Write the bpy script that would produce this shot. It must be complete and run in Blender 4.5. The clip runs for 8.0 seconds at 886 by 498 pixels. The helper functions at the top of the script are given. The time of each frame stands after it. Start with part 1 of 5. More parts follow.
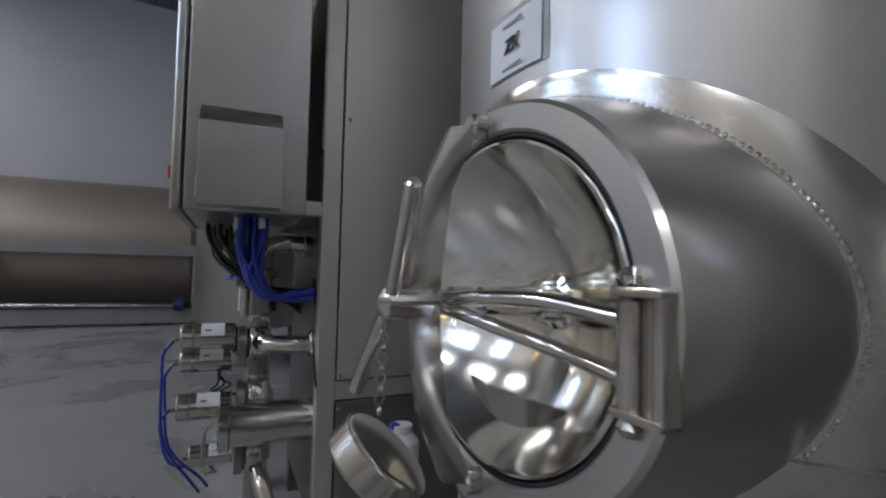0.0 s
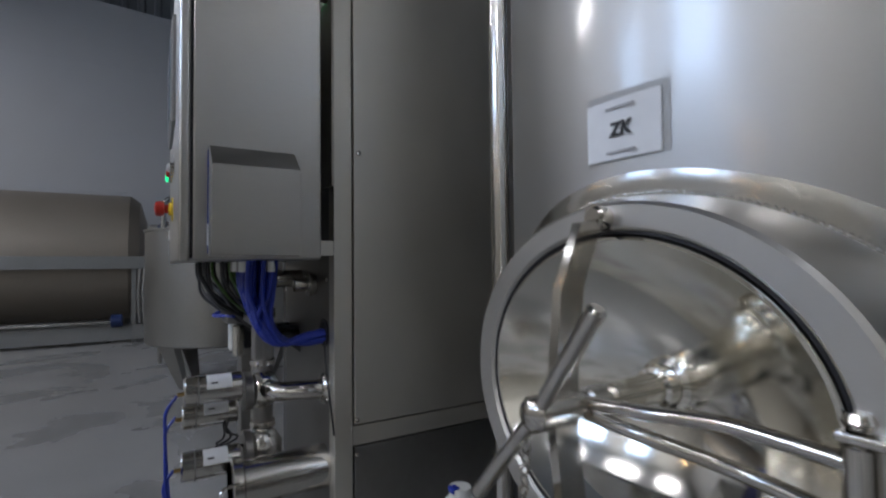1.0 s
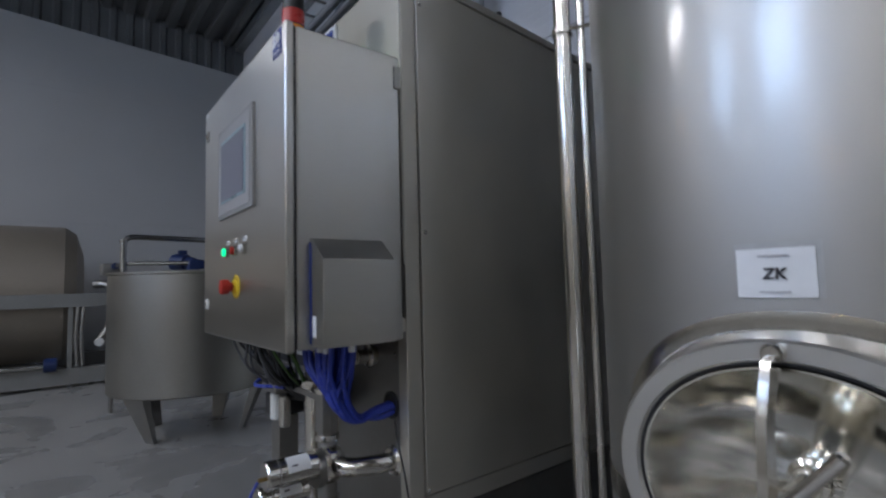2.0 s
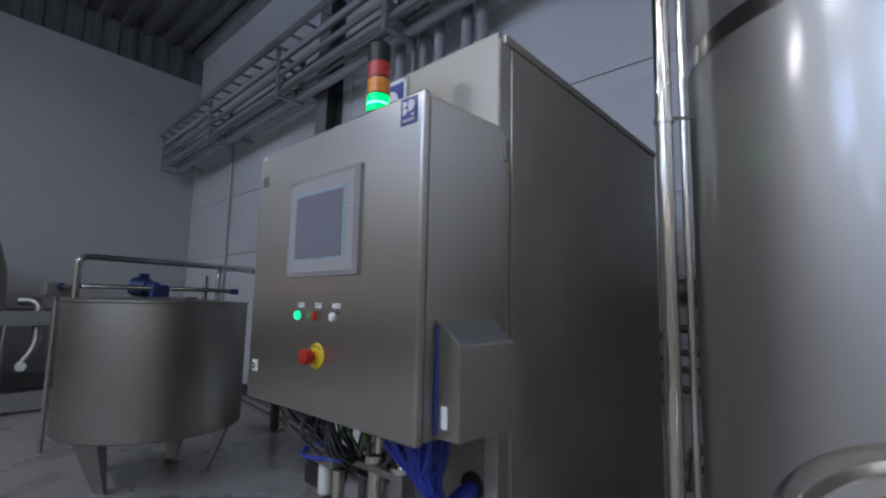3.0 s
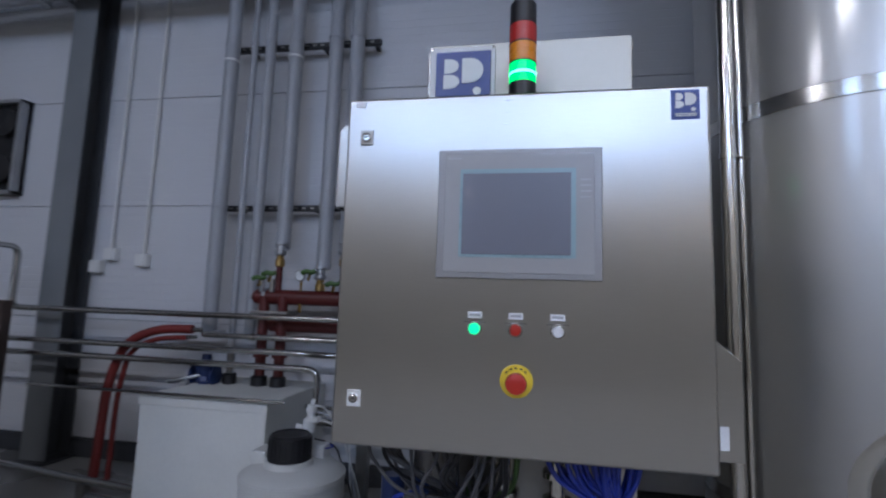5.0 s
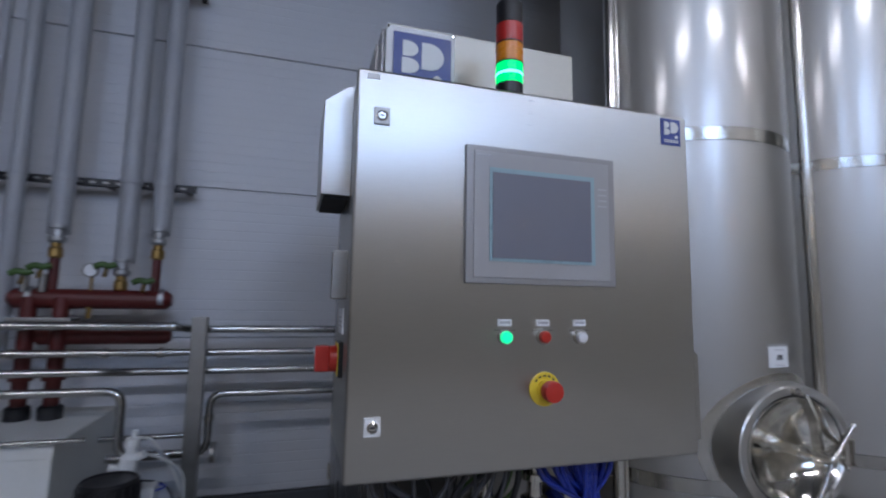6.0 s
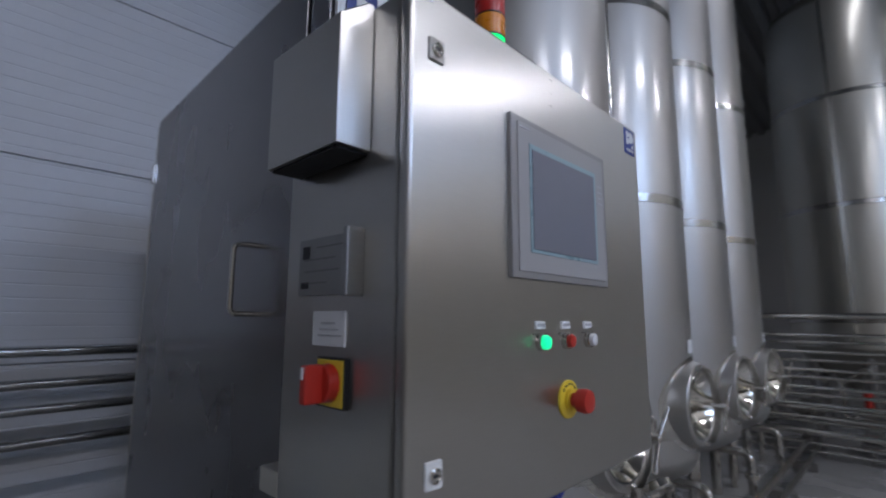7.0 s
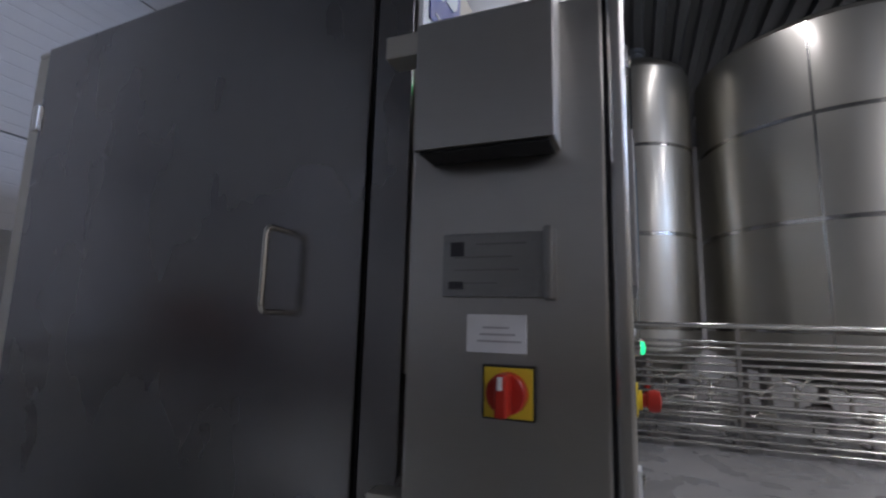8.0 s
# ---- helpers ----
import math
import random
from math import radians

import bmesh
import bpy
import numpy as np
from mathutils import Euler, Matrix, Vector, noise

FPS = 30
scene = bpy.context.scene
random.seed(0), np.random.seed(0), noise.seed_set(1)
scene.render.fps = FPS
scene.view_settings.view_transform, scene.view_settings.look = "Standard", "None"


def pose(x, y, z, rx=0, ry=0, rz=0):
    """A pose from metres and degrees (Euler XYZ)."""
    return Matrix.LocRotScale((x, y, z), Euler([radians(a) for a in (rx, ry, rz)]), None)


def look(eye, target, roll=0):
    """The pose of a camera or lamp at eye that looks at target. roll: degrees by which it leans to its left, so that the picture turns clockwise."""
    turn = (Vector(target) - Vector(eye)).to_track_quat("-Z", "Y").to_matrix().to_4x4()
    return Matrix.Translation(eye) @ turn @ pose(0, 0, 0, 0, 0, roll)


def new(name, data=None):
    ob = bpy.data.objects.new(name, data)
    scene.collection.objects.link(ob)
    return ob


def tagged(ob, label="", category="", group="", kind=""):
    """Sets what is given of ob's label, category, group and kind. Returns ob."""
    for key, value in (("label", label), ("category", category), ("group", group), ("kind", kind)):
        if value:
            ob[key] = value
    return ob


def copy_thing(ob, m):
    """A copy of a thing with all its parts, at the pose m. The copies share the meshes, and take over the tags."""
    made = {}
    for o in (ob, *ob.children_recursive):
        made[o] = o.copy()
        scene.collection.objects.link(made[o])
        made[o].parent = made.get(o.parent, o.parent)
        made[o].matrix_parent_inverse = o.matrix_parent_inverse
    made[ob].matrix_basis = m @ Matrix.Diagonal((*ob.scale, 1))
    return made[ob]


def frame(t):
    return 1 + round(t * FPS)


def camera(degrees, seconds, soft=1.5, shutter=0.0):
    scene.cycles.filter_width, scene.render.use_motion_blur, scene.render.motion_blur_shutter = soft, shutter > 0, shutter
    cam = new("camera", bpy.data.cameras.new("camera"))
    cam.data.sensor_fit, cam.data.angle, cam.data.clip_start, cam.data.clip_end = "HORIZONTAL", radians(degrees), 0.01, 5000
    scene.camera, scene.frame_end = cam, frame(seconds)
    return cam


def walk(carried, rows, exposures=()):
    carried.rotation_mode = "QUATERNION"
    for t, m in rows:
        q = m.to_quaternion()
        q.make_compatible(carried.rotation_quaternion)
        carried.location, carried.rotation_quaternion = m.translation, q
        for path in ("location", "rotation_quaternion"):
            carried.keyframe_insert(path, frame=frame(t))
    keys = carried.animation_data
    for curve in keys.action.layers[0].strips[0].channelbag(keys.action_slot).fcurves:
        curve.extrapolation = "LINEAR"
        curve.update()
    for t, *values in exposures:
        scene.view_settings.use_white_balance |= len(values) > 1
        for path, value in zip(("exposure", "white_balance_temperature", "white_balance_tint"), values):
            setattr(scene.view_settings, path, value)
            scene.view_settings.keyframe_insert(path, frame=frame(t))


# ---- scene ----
cam = camera(85.2, 8.0, soft=2.1, shutter=0.4)
PATH = [
    (0, (1.65, 0.129, 0.825), (-0.175, 0.944, 0.912), 1.3),
    (0.5, (1.598, 0.057, 0.858), (-0.183, 0.966, 0.923), 0.7),
    (1, (1.542, -0.04, 0.938), (-0.175, 0.984, 1.004), -0.6),
    (1.5, (1.488, -0.185, 1.018), (-0.147, 0.965, 1.105), -2.0),
    (2, (1.417, -0.384, 1.095), (-0.145, 0.857, 1.238), -1.5),
    (2.2, (1.384, -0.458, 1.125), (-0.151, 0.813, 1.297), -0.8),
    (3.5, (0.864, -0.818, 1.261), (-0.363, 0.739, 1.525), 2.0),
    (4, (0.615, -0.943, 1.247), (-0.397, 0.762, 1.51), 2.3),
    (5.5, (-0.249, -1.0, 1.258), (-0.154, 0.985, 1.476), 1.5),
    (6, (-0.473, -0.871, 1.265), (0.107, 1.03, 1.489), 1.0),
    (6.5, (-0.652, -0.712, 1.254), (0.375, 0.984, 1.519), 0.5),
    (7, (-0.782, -0.445, 1.239), (0.651, 0.92, 1.527), 0.3),
    (7.5, (-0.929, -0.226, 1.249), (0.753, 0.81, 1.564), 0.8),
    (8, (-1.019, -0.001, 1.237), (0.819, 0.728, 1.54), 1.5),
]
walk(cam, [(t, look(eye, target, roll)) for t, eye, target, roll in PATH], exposures=[(0, -0.08, 5800, 15), (2, 0, 5700, 15), (4, 0.0, 5600, 19), (5.5, -0.12, 5480, 19), (6.5, -0.17, 5600, 19), (7.0, -0.2, 5600, 19), (7.5, -0.1, 5680, 19), (8, 0, 5850, 21)])

# ---- world, daylight and lamps ----
world = bpy.data.worlds.new("world")
scene.world = world
world.use_nodes = True
wn = world.node_tree.nodes
sky = wn.new("ShaderNodeTexSky")
sky.sky_type, sky.sun_disc, sky.sun_elevation, sky.sun_rotation = "NISHITA", False, radians(35), radians(160)
world.node_tree.links.new(sky.outputs[0], wn["Background"].inputs[0])
wn["Background"].inputs[1].default_value = 0.12


def area_lamp(name, m, sx, sy, watts, colour):
    data = bpy.data.lights.new(name, "AREA")
    data.shape, data.size, data.size_y, data.energy, data.color = "RECTANGLE", sx, sy, watts, colour
    ob = new(name, data)
    ob.matrix_world = m
    return ob


WINDOWS = [(-3.1, -1.6), (0.2, 2.2), (2.5, 2.8)]
WIN_Z = (3.75, 5.15)
for wx0, wx1 in WINDOWS:
    area_lamp("window_daylight", look(((wx0 + wx1) / 2, -7.23, sum(WIN_Z) / 2), ((wx0 + wx1) / 2, 0, sum(WIN_Z) / 2)), wx1 - wx0 - 0.06, 1.34, 36 * (wx1 - wx0), (0.56, 0.75, 1.0))
# unseen lamps added to fill the hall; the weak last one lifts the far end
FILL_LUMINAIRES = [(-5.0, -5.4, 106), (-1.5, -5.4, 106), (2.0, -5.4, 106), (5.5, -5.4, 106), (9.0, -5.4, 106), (4.3, -1.3, 16)]
for lx, ly, watts in FILL_LUMINAIRES:
    area_lamp("luminaire_fill_light", look((lx, ly, 5.52), (lx, ly - 0.6, 0.0)), 1.5, 0.16, watts, (0.98, 0.95, 0.88))


# ---- materials ----
def mat(name, colour, rough=0.5, metal=0.0, var=0.12, scale=3.0, bump=0.0, bump_scale=60.0, stretch=(1, 1, 1), rough_var=0.1, emit=0.0, coat=0.0, aniso=0.0):
    m = bpy.data.materials.new(name)
    m.use_nodes = True
    n, l = m.node_tree.nodes, m.node_tree.links
    b = n["Principled BSDF"]
    b.inputs["Metallic"].default_value = metal
    b.inputs["Coat Weight"].default_value = coat
    tc = n.new("ShaderNodeTexCoord")
    mp = n.new("ShaderNodeMapping")
    mp.inputs["Scale"].default_value = stretch
    l.new(tc.outputs["Object"], mp.inputs["Vector"])
    big, fine = n.new("ShaderNodeTexNoise"), n.new("ShaderNodeTexNoise")
    big.inputs["Scale"].default_value, big.inputs["Detail"].default_value = scale, 5
    fine.inputs["Scale"].default_value, fine.inputs["Detail"].default_value = bump_scale, 3
    l.new(tc.outputs["Object"], big.inputs["Vector"])
    l.new(mp.outputs[0], fine.inputs["Vector"])
    mixf = n.new("ShaderNodeMath")
    mixf.operation = "MULTIPLY_ADD"
    l.new(fine.outputs[0], mixf.inputs[0])
    mixf.inputs[1].default_value = 0.5
    l.new(big.outputs[0], mixf.inputs[2])
    ramp = n.new("ShaderNodeMapRange")
    ramp.inputs[1].default_value, ramp.inputs[2].default_value = 0.45, 1.05
    ramp.inputs[3].default_value, ramp.inputs[4].default_value = 1 - var, 1 + var
    l.new(mixf.outputs[0], ramp.inputs[0])
    mul = n.new("ShaderNodeVectorMath")
    mul.operation = "SCALE"
    mul.inputs[0].default_value = colour
    l.new(ramp.outputs[0], mul.inputs["Scale"])
    l.new(mul.outputs[0], b.inputs["Base Color"])
    rr = n.new("ShaderNodeMapRange")
    rr.inputs[1].default_value, rr.inputs[2].default_value = 0.4, 1.1
    rr.inputs[3].default_value, rr.inputs[4].default_value = max(0.02, rough - rough_var), rough + rough_var
    l.new(mixf.outputs[0], rr.inputs[0])
    l.new(rr.outputs[0], b.inputs["Roughness"])
    if bump:
        bp = n.new("ShaderNodeBump")
        bp.inputs["Strength"].default_value, bp.inputs["Distance"].default_value = bump, 0.002
        l.new(fine.outputs[0], bp.inputs["Height"])
        l.new(bp.outputs[0], b.inputs["Normal"])
    if aniso:
        tg = n.new("ShaderNodeTangent")
        tg.direction_type, tg.axis = "RADIAL", "Z"
        l.new(tg.outputs[0], b.inputs["Tangent"])
        b.inputs["Anisotropic"].default_value = aniso
    if emit:
        b.inputs["Emission Color"].default_value = (*colour, 1)
        b.inputs["Emission Strength"].default_value = emit
    return m


M = dict(
    brushed=mat("brushed_steel", (0.515, 0.502, 0.472), 0.30, 1, 0.05, 1.8, 0.0, 24, (1, 1, 22), 0.03, aniso=0.8),
    housing=mat("housing_steel", (0.70, 0.67, 0.60), 0.52, 1, 0.09, 1.4, 0.02, 7, (1, 1, 0.5), 0.09),
    # plain steel; the warm cream reflection is put into its base colour
    cream_reflection_sheet=mat("satin_sheet", (0.44, 0.425, 0.375), 0.5, 1, 0.06, 2, 0.0, 60, (1, 1, 1), 0.06),
    mixer=mat("mixer_steel", (0.32, 0.31, 0.285), 0.40, 1, 0.08, 2, 0.02, 60, (1, 1, 1), 0.08),
    # housing steel darkened in its colour for the dim left side
    shaded_door_steel=mat("shaded_door_steel", (0.27, 0.262, 0.262), 0.28, 1, 0.10, 1.1, 0.02, 7, (1, 1, 0.5), 0.07),
    plate=mat("engraved_plate", (0.36, 0.355, 0.34), 0.36, 1, 0.08, 6, 0.02, 40, (1, 1, 8), 0.05),
    frame_grey=mat("frame_paint", (0.22, 0.22, 0.21), 0.5, 0, 0.12, 3, 0.05),
    polished=mat("polished_steel", (0.62, 0.595, 0.55), 0.14, 1, 0.05, 6, 0.02, 80, (1, 1, 1), 0.05),
    mirror=mat("mirror_steel", (0.78, 0.76, 0.70), 0.11, 1, 0.06, 5, 0.015, 12, (1, 1, 1), 0.05),
    pipe=mat("pipe_steel", (0.5, 0.5, 0.49), 0.2, 1, 0.08, 6, 0.0, 60, (1, 1, 1), 0.06),
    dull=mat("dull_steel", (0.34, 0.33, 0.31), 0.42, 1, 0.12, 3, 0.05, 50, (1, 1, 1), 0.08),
    weld=mat("weld_band", (0.5, 0.49, 0.46), 0.19, 1, 0.1, 14, 0.1, 60, (1, 1, 1), 0.06),
    drum=mat("drum_cladding", (0.27, 0.235, 0.19), 0.5, 0.4, 0.08, 1.5, 0.05, 40, (1, 1, 1), 0.08),
    ground_steel=mat("ground_steel", (0.60, 0.585, 0.55), 0.2, 1, 0.06, 5, 0.05, 70, (1, 1, 6), 0.06),
    rack_steel=mat("rack_steel", (0.76, 0.75, 0.71), 0.17, 1, 0.06, 6, 0.0, 60, (1, 1, 1), 0.05),
    galv=mat("galvanised", (0.42, 0.43, 0.44), 0.45, 0.9, 0.15, 6, 0.05, 90, (1, 1, 1), 0.1),
    black=mat("black_plastic", (0.012, 0.012, 0.014), 0.4, 0, 0.2, 8),
    dark=mat("dark_gap", (0.01, 0.01, 0.011), 0.7, 0, 0.2, 8),
    column=mat("skirting_and_shaded_column", (0.055, 0.058, 0.064), 0.5, 0, 0.2, 3, 0.05),
    column_web=mat("lit_flange_and_frame_grey", (0.19, 0.20, 0.21), 0.5, 0, 0.12, 3, 0.05),
    wall=None,
    grey_plastic=mat("grey_pvc", (0.34, 0.35, 0.37), 0.38, 0, 0.08, 4),
    red_paint=mat("red_oxide_paint", (0.095, 0.014, 0.012), 0.42, 0, 0.2, 6, 0.1),
    beacon_red=mat("beacon_red", (0.48, 0.025, 0.02), 0.3, 0, 0.08, 9),
    hose_red=mat("red_rubber", (0.17, 0.02, 0.016), 0.45, 0, 0.15, 9),
    red=mat("red_plastic", (0.44, 0.025, 0.012), 0.35, 0, 0.08, 9),
    amber=mat("amber_plastic", (0.78, 0.27, 0.015), 0.3, 0, 0.08, 9),
    yellow=mat("yellow_plastic", (0.75, 0.55, 0.03), 0.4, 0, 0.08, 9),
    white=mat("white_plastic", (0.72, 0.72, 0.70), 0.45, 0, 0.06, 6, 0.03),
    cream=mat("white_box_paint", (0.70, 0.70, 0.66), 0.5, 0, 0.06, 4, 0.03),
    paper=mat("paper", (0.78, 0.79, 0.80), 0.6, 0, 0.05, 20),
    ink=mat("ink", (0.03, 0.03, 0.035), 0.6, 0, 0.1, 20),
    rust=mat("rusty_paint", (0.060, 0.040, 0.034), 0.55, 0, 0.3, 8, 0.1),
    engraving=mat("engraving", (0.24, 0.24, 0.23), 0.5, 0.5, 0.1, 20),
    label_margin=mat("grey_label_margin", (0.40, 0.40, 0.39), 0.6, 0.3, 0.1, 30),
    grey_ink=mat("grey_ink", (0.42, 0.42, 0.44), 0.6, 0, 0.1, 20),
    logo_blue=mat("logo_blue", (0.035, 0.06, 0.26), 0.35, 0, 0.08, 12),
    blue_hose=mat("blue_hose", (0.025, 0.045, 0.34), 0.32, 0, 0.15, 12),
    blue_paint=mat("blue_enamel", (0.014, 0.03, 0.11), 0.4, 0, 0.15, 8),
    green=mat("green_plastic", (0.055, 0.115, 0.025), 0.4, 0, 0.15, 12),
    grey_cable=mat("grey_cable", (0.075, 0.075, 0.08), 0.5, 0, 0.2, 12),
    brass=mat("brass", (0.42, 0.28, 0.10), 0.32, 1, 0.15, 12),
    bezel=mat("panel_bezel", (0.31, 0.305, 0.30), 0.35, 0.3, 0.03, 3, rough_var=0.03),
    frame_blue=mat("screen_frame", (0.28, 0.40, 0.44), 0.3, 0, 0.05, 6),
    screen=mat("screen_glass", (0.17, 0.175, 0.215), 0.30, 0, 0.02, 2, rough_var=0.02, coat=0.1),
    lamp_green=mat("green_lamp", (0.03, 0.8, 0.26), 0.3, 0, 0.1, 9, emit=1.3),
    stack_green=mat("green_beacon", (0.0, 0.75, 0.12), 0.3, 0, 0.1, 30, emit=1.5),
    stack_core=mat("green_beacon_core", (0.15, 1.0, 0.4), 0.3, 0, 0.1, 30, emit=4),
    clear=mat("white_lens", (0.75, 0.75, 0.76), 0.25, 0, 0.05, 9),
    hdpe=mat("milky_plastic", (0.60, 0.60, 0.57), 0.45, 0, 0.05, 4, 0.03),
    ceiling=mat("roof_sheet", (0.20, 0.205, 0.21), 0.45, 0.4, 0.1, 2),
)


def wall_material():
    m = mat("wall_panel", (0.60, 0.605, 0.62), 0.45, 0, 0.04, 0.7, 0, 60, (1, 1, 1), 0.05)
    n, l = m.node_tree.nodes, m.node_tree.links
    tc = n.new("ShaderNodeTexCoord")
    sep = n.new("ShaderNodeSeparateXYZ")
    l.new(tc.outputs["Object"], sep.inputs[0])
    mod = n.new("ShaderNodeMath")
    mod.operation = "PINGPONG"
    mod.inputs[1].default_value = 0.03
    l.new(sep.outputs[2], mod.inputs[0])
    mr = n.new("ShaderNodeMapRange")
    mr.inputs[1].default_value, mr.inputs[2].default_value = 0.0, 0.004
    l.new(mod.outputs[0], mr.inputs[0])
    bp = n.new("ShaderNodeBump")
    bp.inputs["Strength"].default_value, bp.inputs["Distance"].default_value = 0.8, 0.002
    l.new(mr.outputs[0], bp.inputs["Height"])
    l.new(bp.outputs[0], n["Principled BSDF"].inputs["Normal"])
    return m


def floor_material():
    m = mat("screed_floor", (0.312, 0.308, 0.292), 0.3, 0, 0.12, 1.1, 0.25, 90, (1, 1, 1), 0.12)
    n, l = m.node_tree.nodes, m.node_tree.links
    b = n["Principled BSDF"]
    tc = n.new("ShaderNodeTexCoord")
    ns = n.new("ShaderNodeTexNoise")
    ns.inputs["Scale"].default_value, ns.inputs["Detail"].default_value, ns.inputs["Distortion"].default_value = 1.15, 9, 0.7
    l.new(tc.outputs["Object"], ns.inputs["Vector"])
    mr = n.new("ShaderNodeMapRange")
    mr.inputs[1].default_value, mr.inputs[2].default_value = 0.45, 0.62
    l.new(ns.outputs[0], mr.inputs[0])
    old = b.inputs["Base Color"].links[0].from_socket
    mx = n.new("ShaderNodeMix")
    mx.data_type = "RGBA"
    mx.blend_type = "MULTIPLY"
    l.new(mr.outputs[0], mx.inputs[0])
    l.new(old, mx.inputs[6])
    mx.inputs[7].default_value = (0.76, 0.76, 0.77, 1)
    l.new(mx.outputs[2], b.inputs["Base Color"])
    r = n.new("ShaderNodeMapRange")
    r.inputs[3].default_value, r.inputs[4].default_value = 0.36, 0.2
    l.new(mr.outputs[0], r.inputs[0])
    l.new(r.outputs[0], b.inputs["Roughness"])
    return m


def satin(name, colour, sharp, broad, share):
    """Steel with a clear reflection inside a wide soft one."""
    m = mat(name, colour, broad, 1, 0.04, 0.9, 0.0, 160, (1, 1, 8), 0.04)
    n, l = m.node_tree.nodes, m.node_tree.links
    second = n.new("ShaderNodeBsdfPrincipled")
    second.inputs["Base Color"].default_value = (*colour, 1)
    second.inputs["Metallic"].default_value, second.inputs["Roughness"].default_value = 1, sharp
    mx = n.new("ShaderNodeMixShader")
    mx.inputs[0].default_value = share
    l.new(n["Principled BSDF"].outputs[0], mx.inputs[1])
    l.new(second.outputs[0], mx.inputs[2])
    l.new(mx.outputs[0], n["Material Output"].inputs[0])
    return m


M["tank"] = satin("tank_steel", (0.49, 0.48, 0.455), 0.15, 0.48, 0.16)
M["far_tank"] = satin("far_tank_steel", (0.52, 0.50, 0.44), 0.2, 0.46, 0.3)
M["ring"] = satin("ring_steel", (0.63, 0.615, 0.58), 0.16, 0.45, 0.4)
M["wall"] = wall_material()
# same white panels as the long wall, with the weaker light put into the colour
M["wall_end"] = mat("dimmed_end_wall_panel", (0.45, 0.455, 0.46), 0.5, 0, 0.04, 0.6, 0, 60, (1, 1, 1), 0.05)
M["hall_wall"] = mat("hall_paint", (0.38, 0.365, 0.33), 0.6, 0, 0.03, 0.6)
M["floor"] = floor_material()
glass = bpy.data.materials.new("window_glass")
glass.use_nodes = True
glass.node_tree.nodes["Principled BSDF"].inputs["Transmission Weight"].default_value = 1.0
glass.node_tree.nodes["Principled BSDF"].inputs["Roughness"].default_value = 0.02
M["glass"] = glass


# ---- building helpers ----
def thing(name, at, label, category, group="", kind=""):
    ob = new(name)
    ob.empty_display_size = 0.1
    ob.location = at
    return tagged(ob, label, category, group, kind)


def origin(ob):
    while ob.parent:
        ob = ob.parent
    return Vector(ob.location)


def finish(bm, name, material, smooth=35):
    """Mesh with rounded edges shaded smoothly and large flat faces kept flat."""
    bmesh.ops.recalc_face_normals(bm, faces=bm.faces)
    bm.normal_update()
    limit, custom = math.cos(radians(smooth)), []
    area = {fc: fc.calc_area() for fc in bm.faces}
    for fc in bm.faces:
        fc.smooth = True
        for v in fc.verts:
            total = Vector((0, 0, 0))
            for g in v.link_faces:
                if g.normal.dot(fc.normal) > limit:
                    total += g.normal * (area[g] ** 2 + 1e-14)
            custom.append(total.normalized() if total.length > 0 else fc.normal.copy())
    me = bpy.data.meshes.new(name)
    bm.to_mesh(me)
    bm.free()
    me.materials.append(material)
    me.normals_split_custom_set(custom)
    return me


def part(name, bm, material, parent, label=""):
    """One mesh, built in world metres, as a part of a thing or of a part."""
    bm.transform(Matrix.Translation(-origin(parent)))
    ob = new(name, finish(bm, name, material))
    ob.parent = parent
    return tagged(ob, label)


def solo(name, bm, material, label, category, group="", kind="", at=(0, 0, 0)):
    bm.transform(Matrix.Translation(-Vector(at)))
    ob = new(name, finish(bm, name, material))
    ob.location = at
    return tagged(ob, label, category, group, kind)


def box(x0, x1, y0, y1, z0, z1, bev=0.0, bm=None, seg=2, m=None):
    bm = bm or bmesh.new()
    r = bmesh.ops.create_cube(bm, size=1, matrix=Matrix.Translation(((x0 + x1) / 2, (y0 + y1) / 2, (z0 + z1) / 2)) @ Matrix.Diagonal((abs(x1 - x0), abs(y1 - y0), abs(z1 - z0), 1)))
    vs = r["verts"]
    if bev:
        es = list({e for v in vs for e in v.link_edges})
        out = bmesh.ops.bevel(bm, geom=es, offset=bev, segments=seg, affect="EDGES", profile=0.5)
        vs = list({v for fc in out["faces"] for v in fc.verts} | {v for v in vs if v.is_valid})
    if m is not None:
        bmesh.ops.transform(bm, matrix=m, verts=vs)
    return bm


def axes(d):
    d = Vector(d).normalized()
    u = d.cross(Vector((0, 0, 1)))
    if u.length < 1e-4:
        u = Vector((1, 0, 0))
    u.normalize()
    return d, u, d.cross(u)


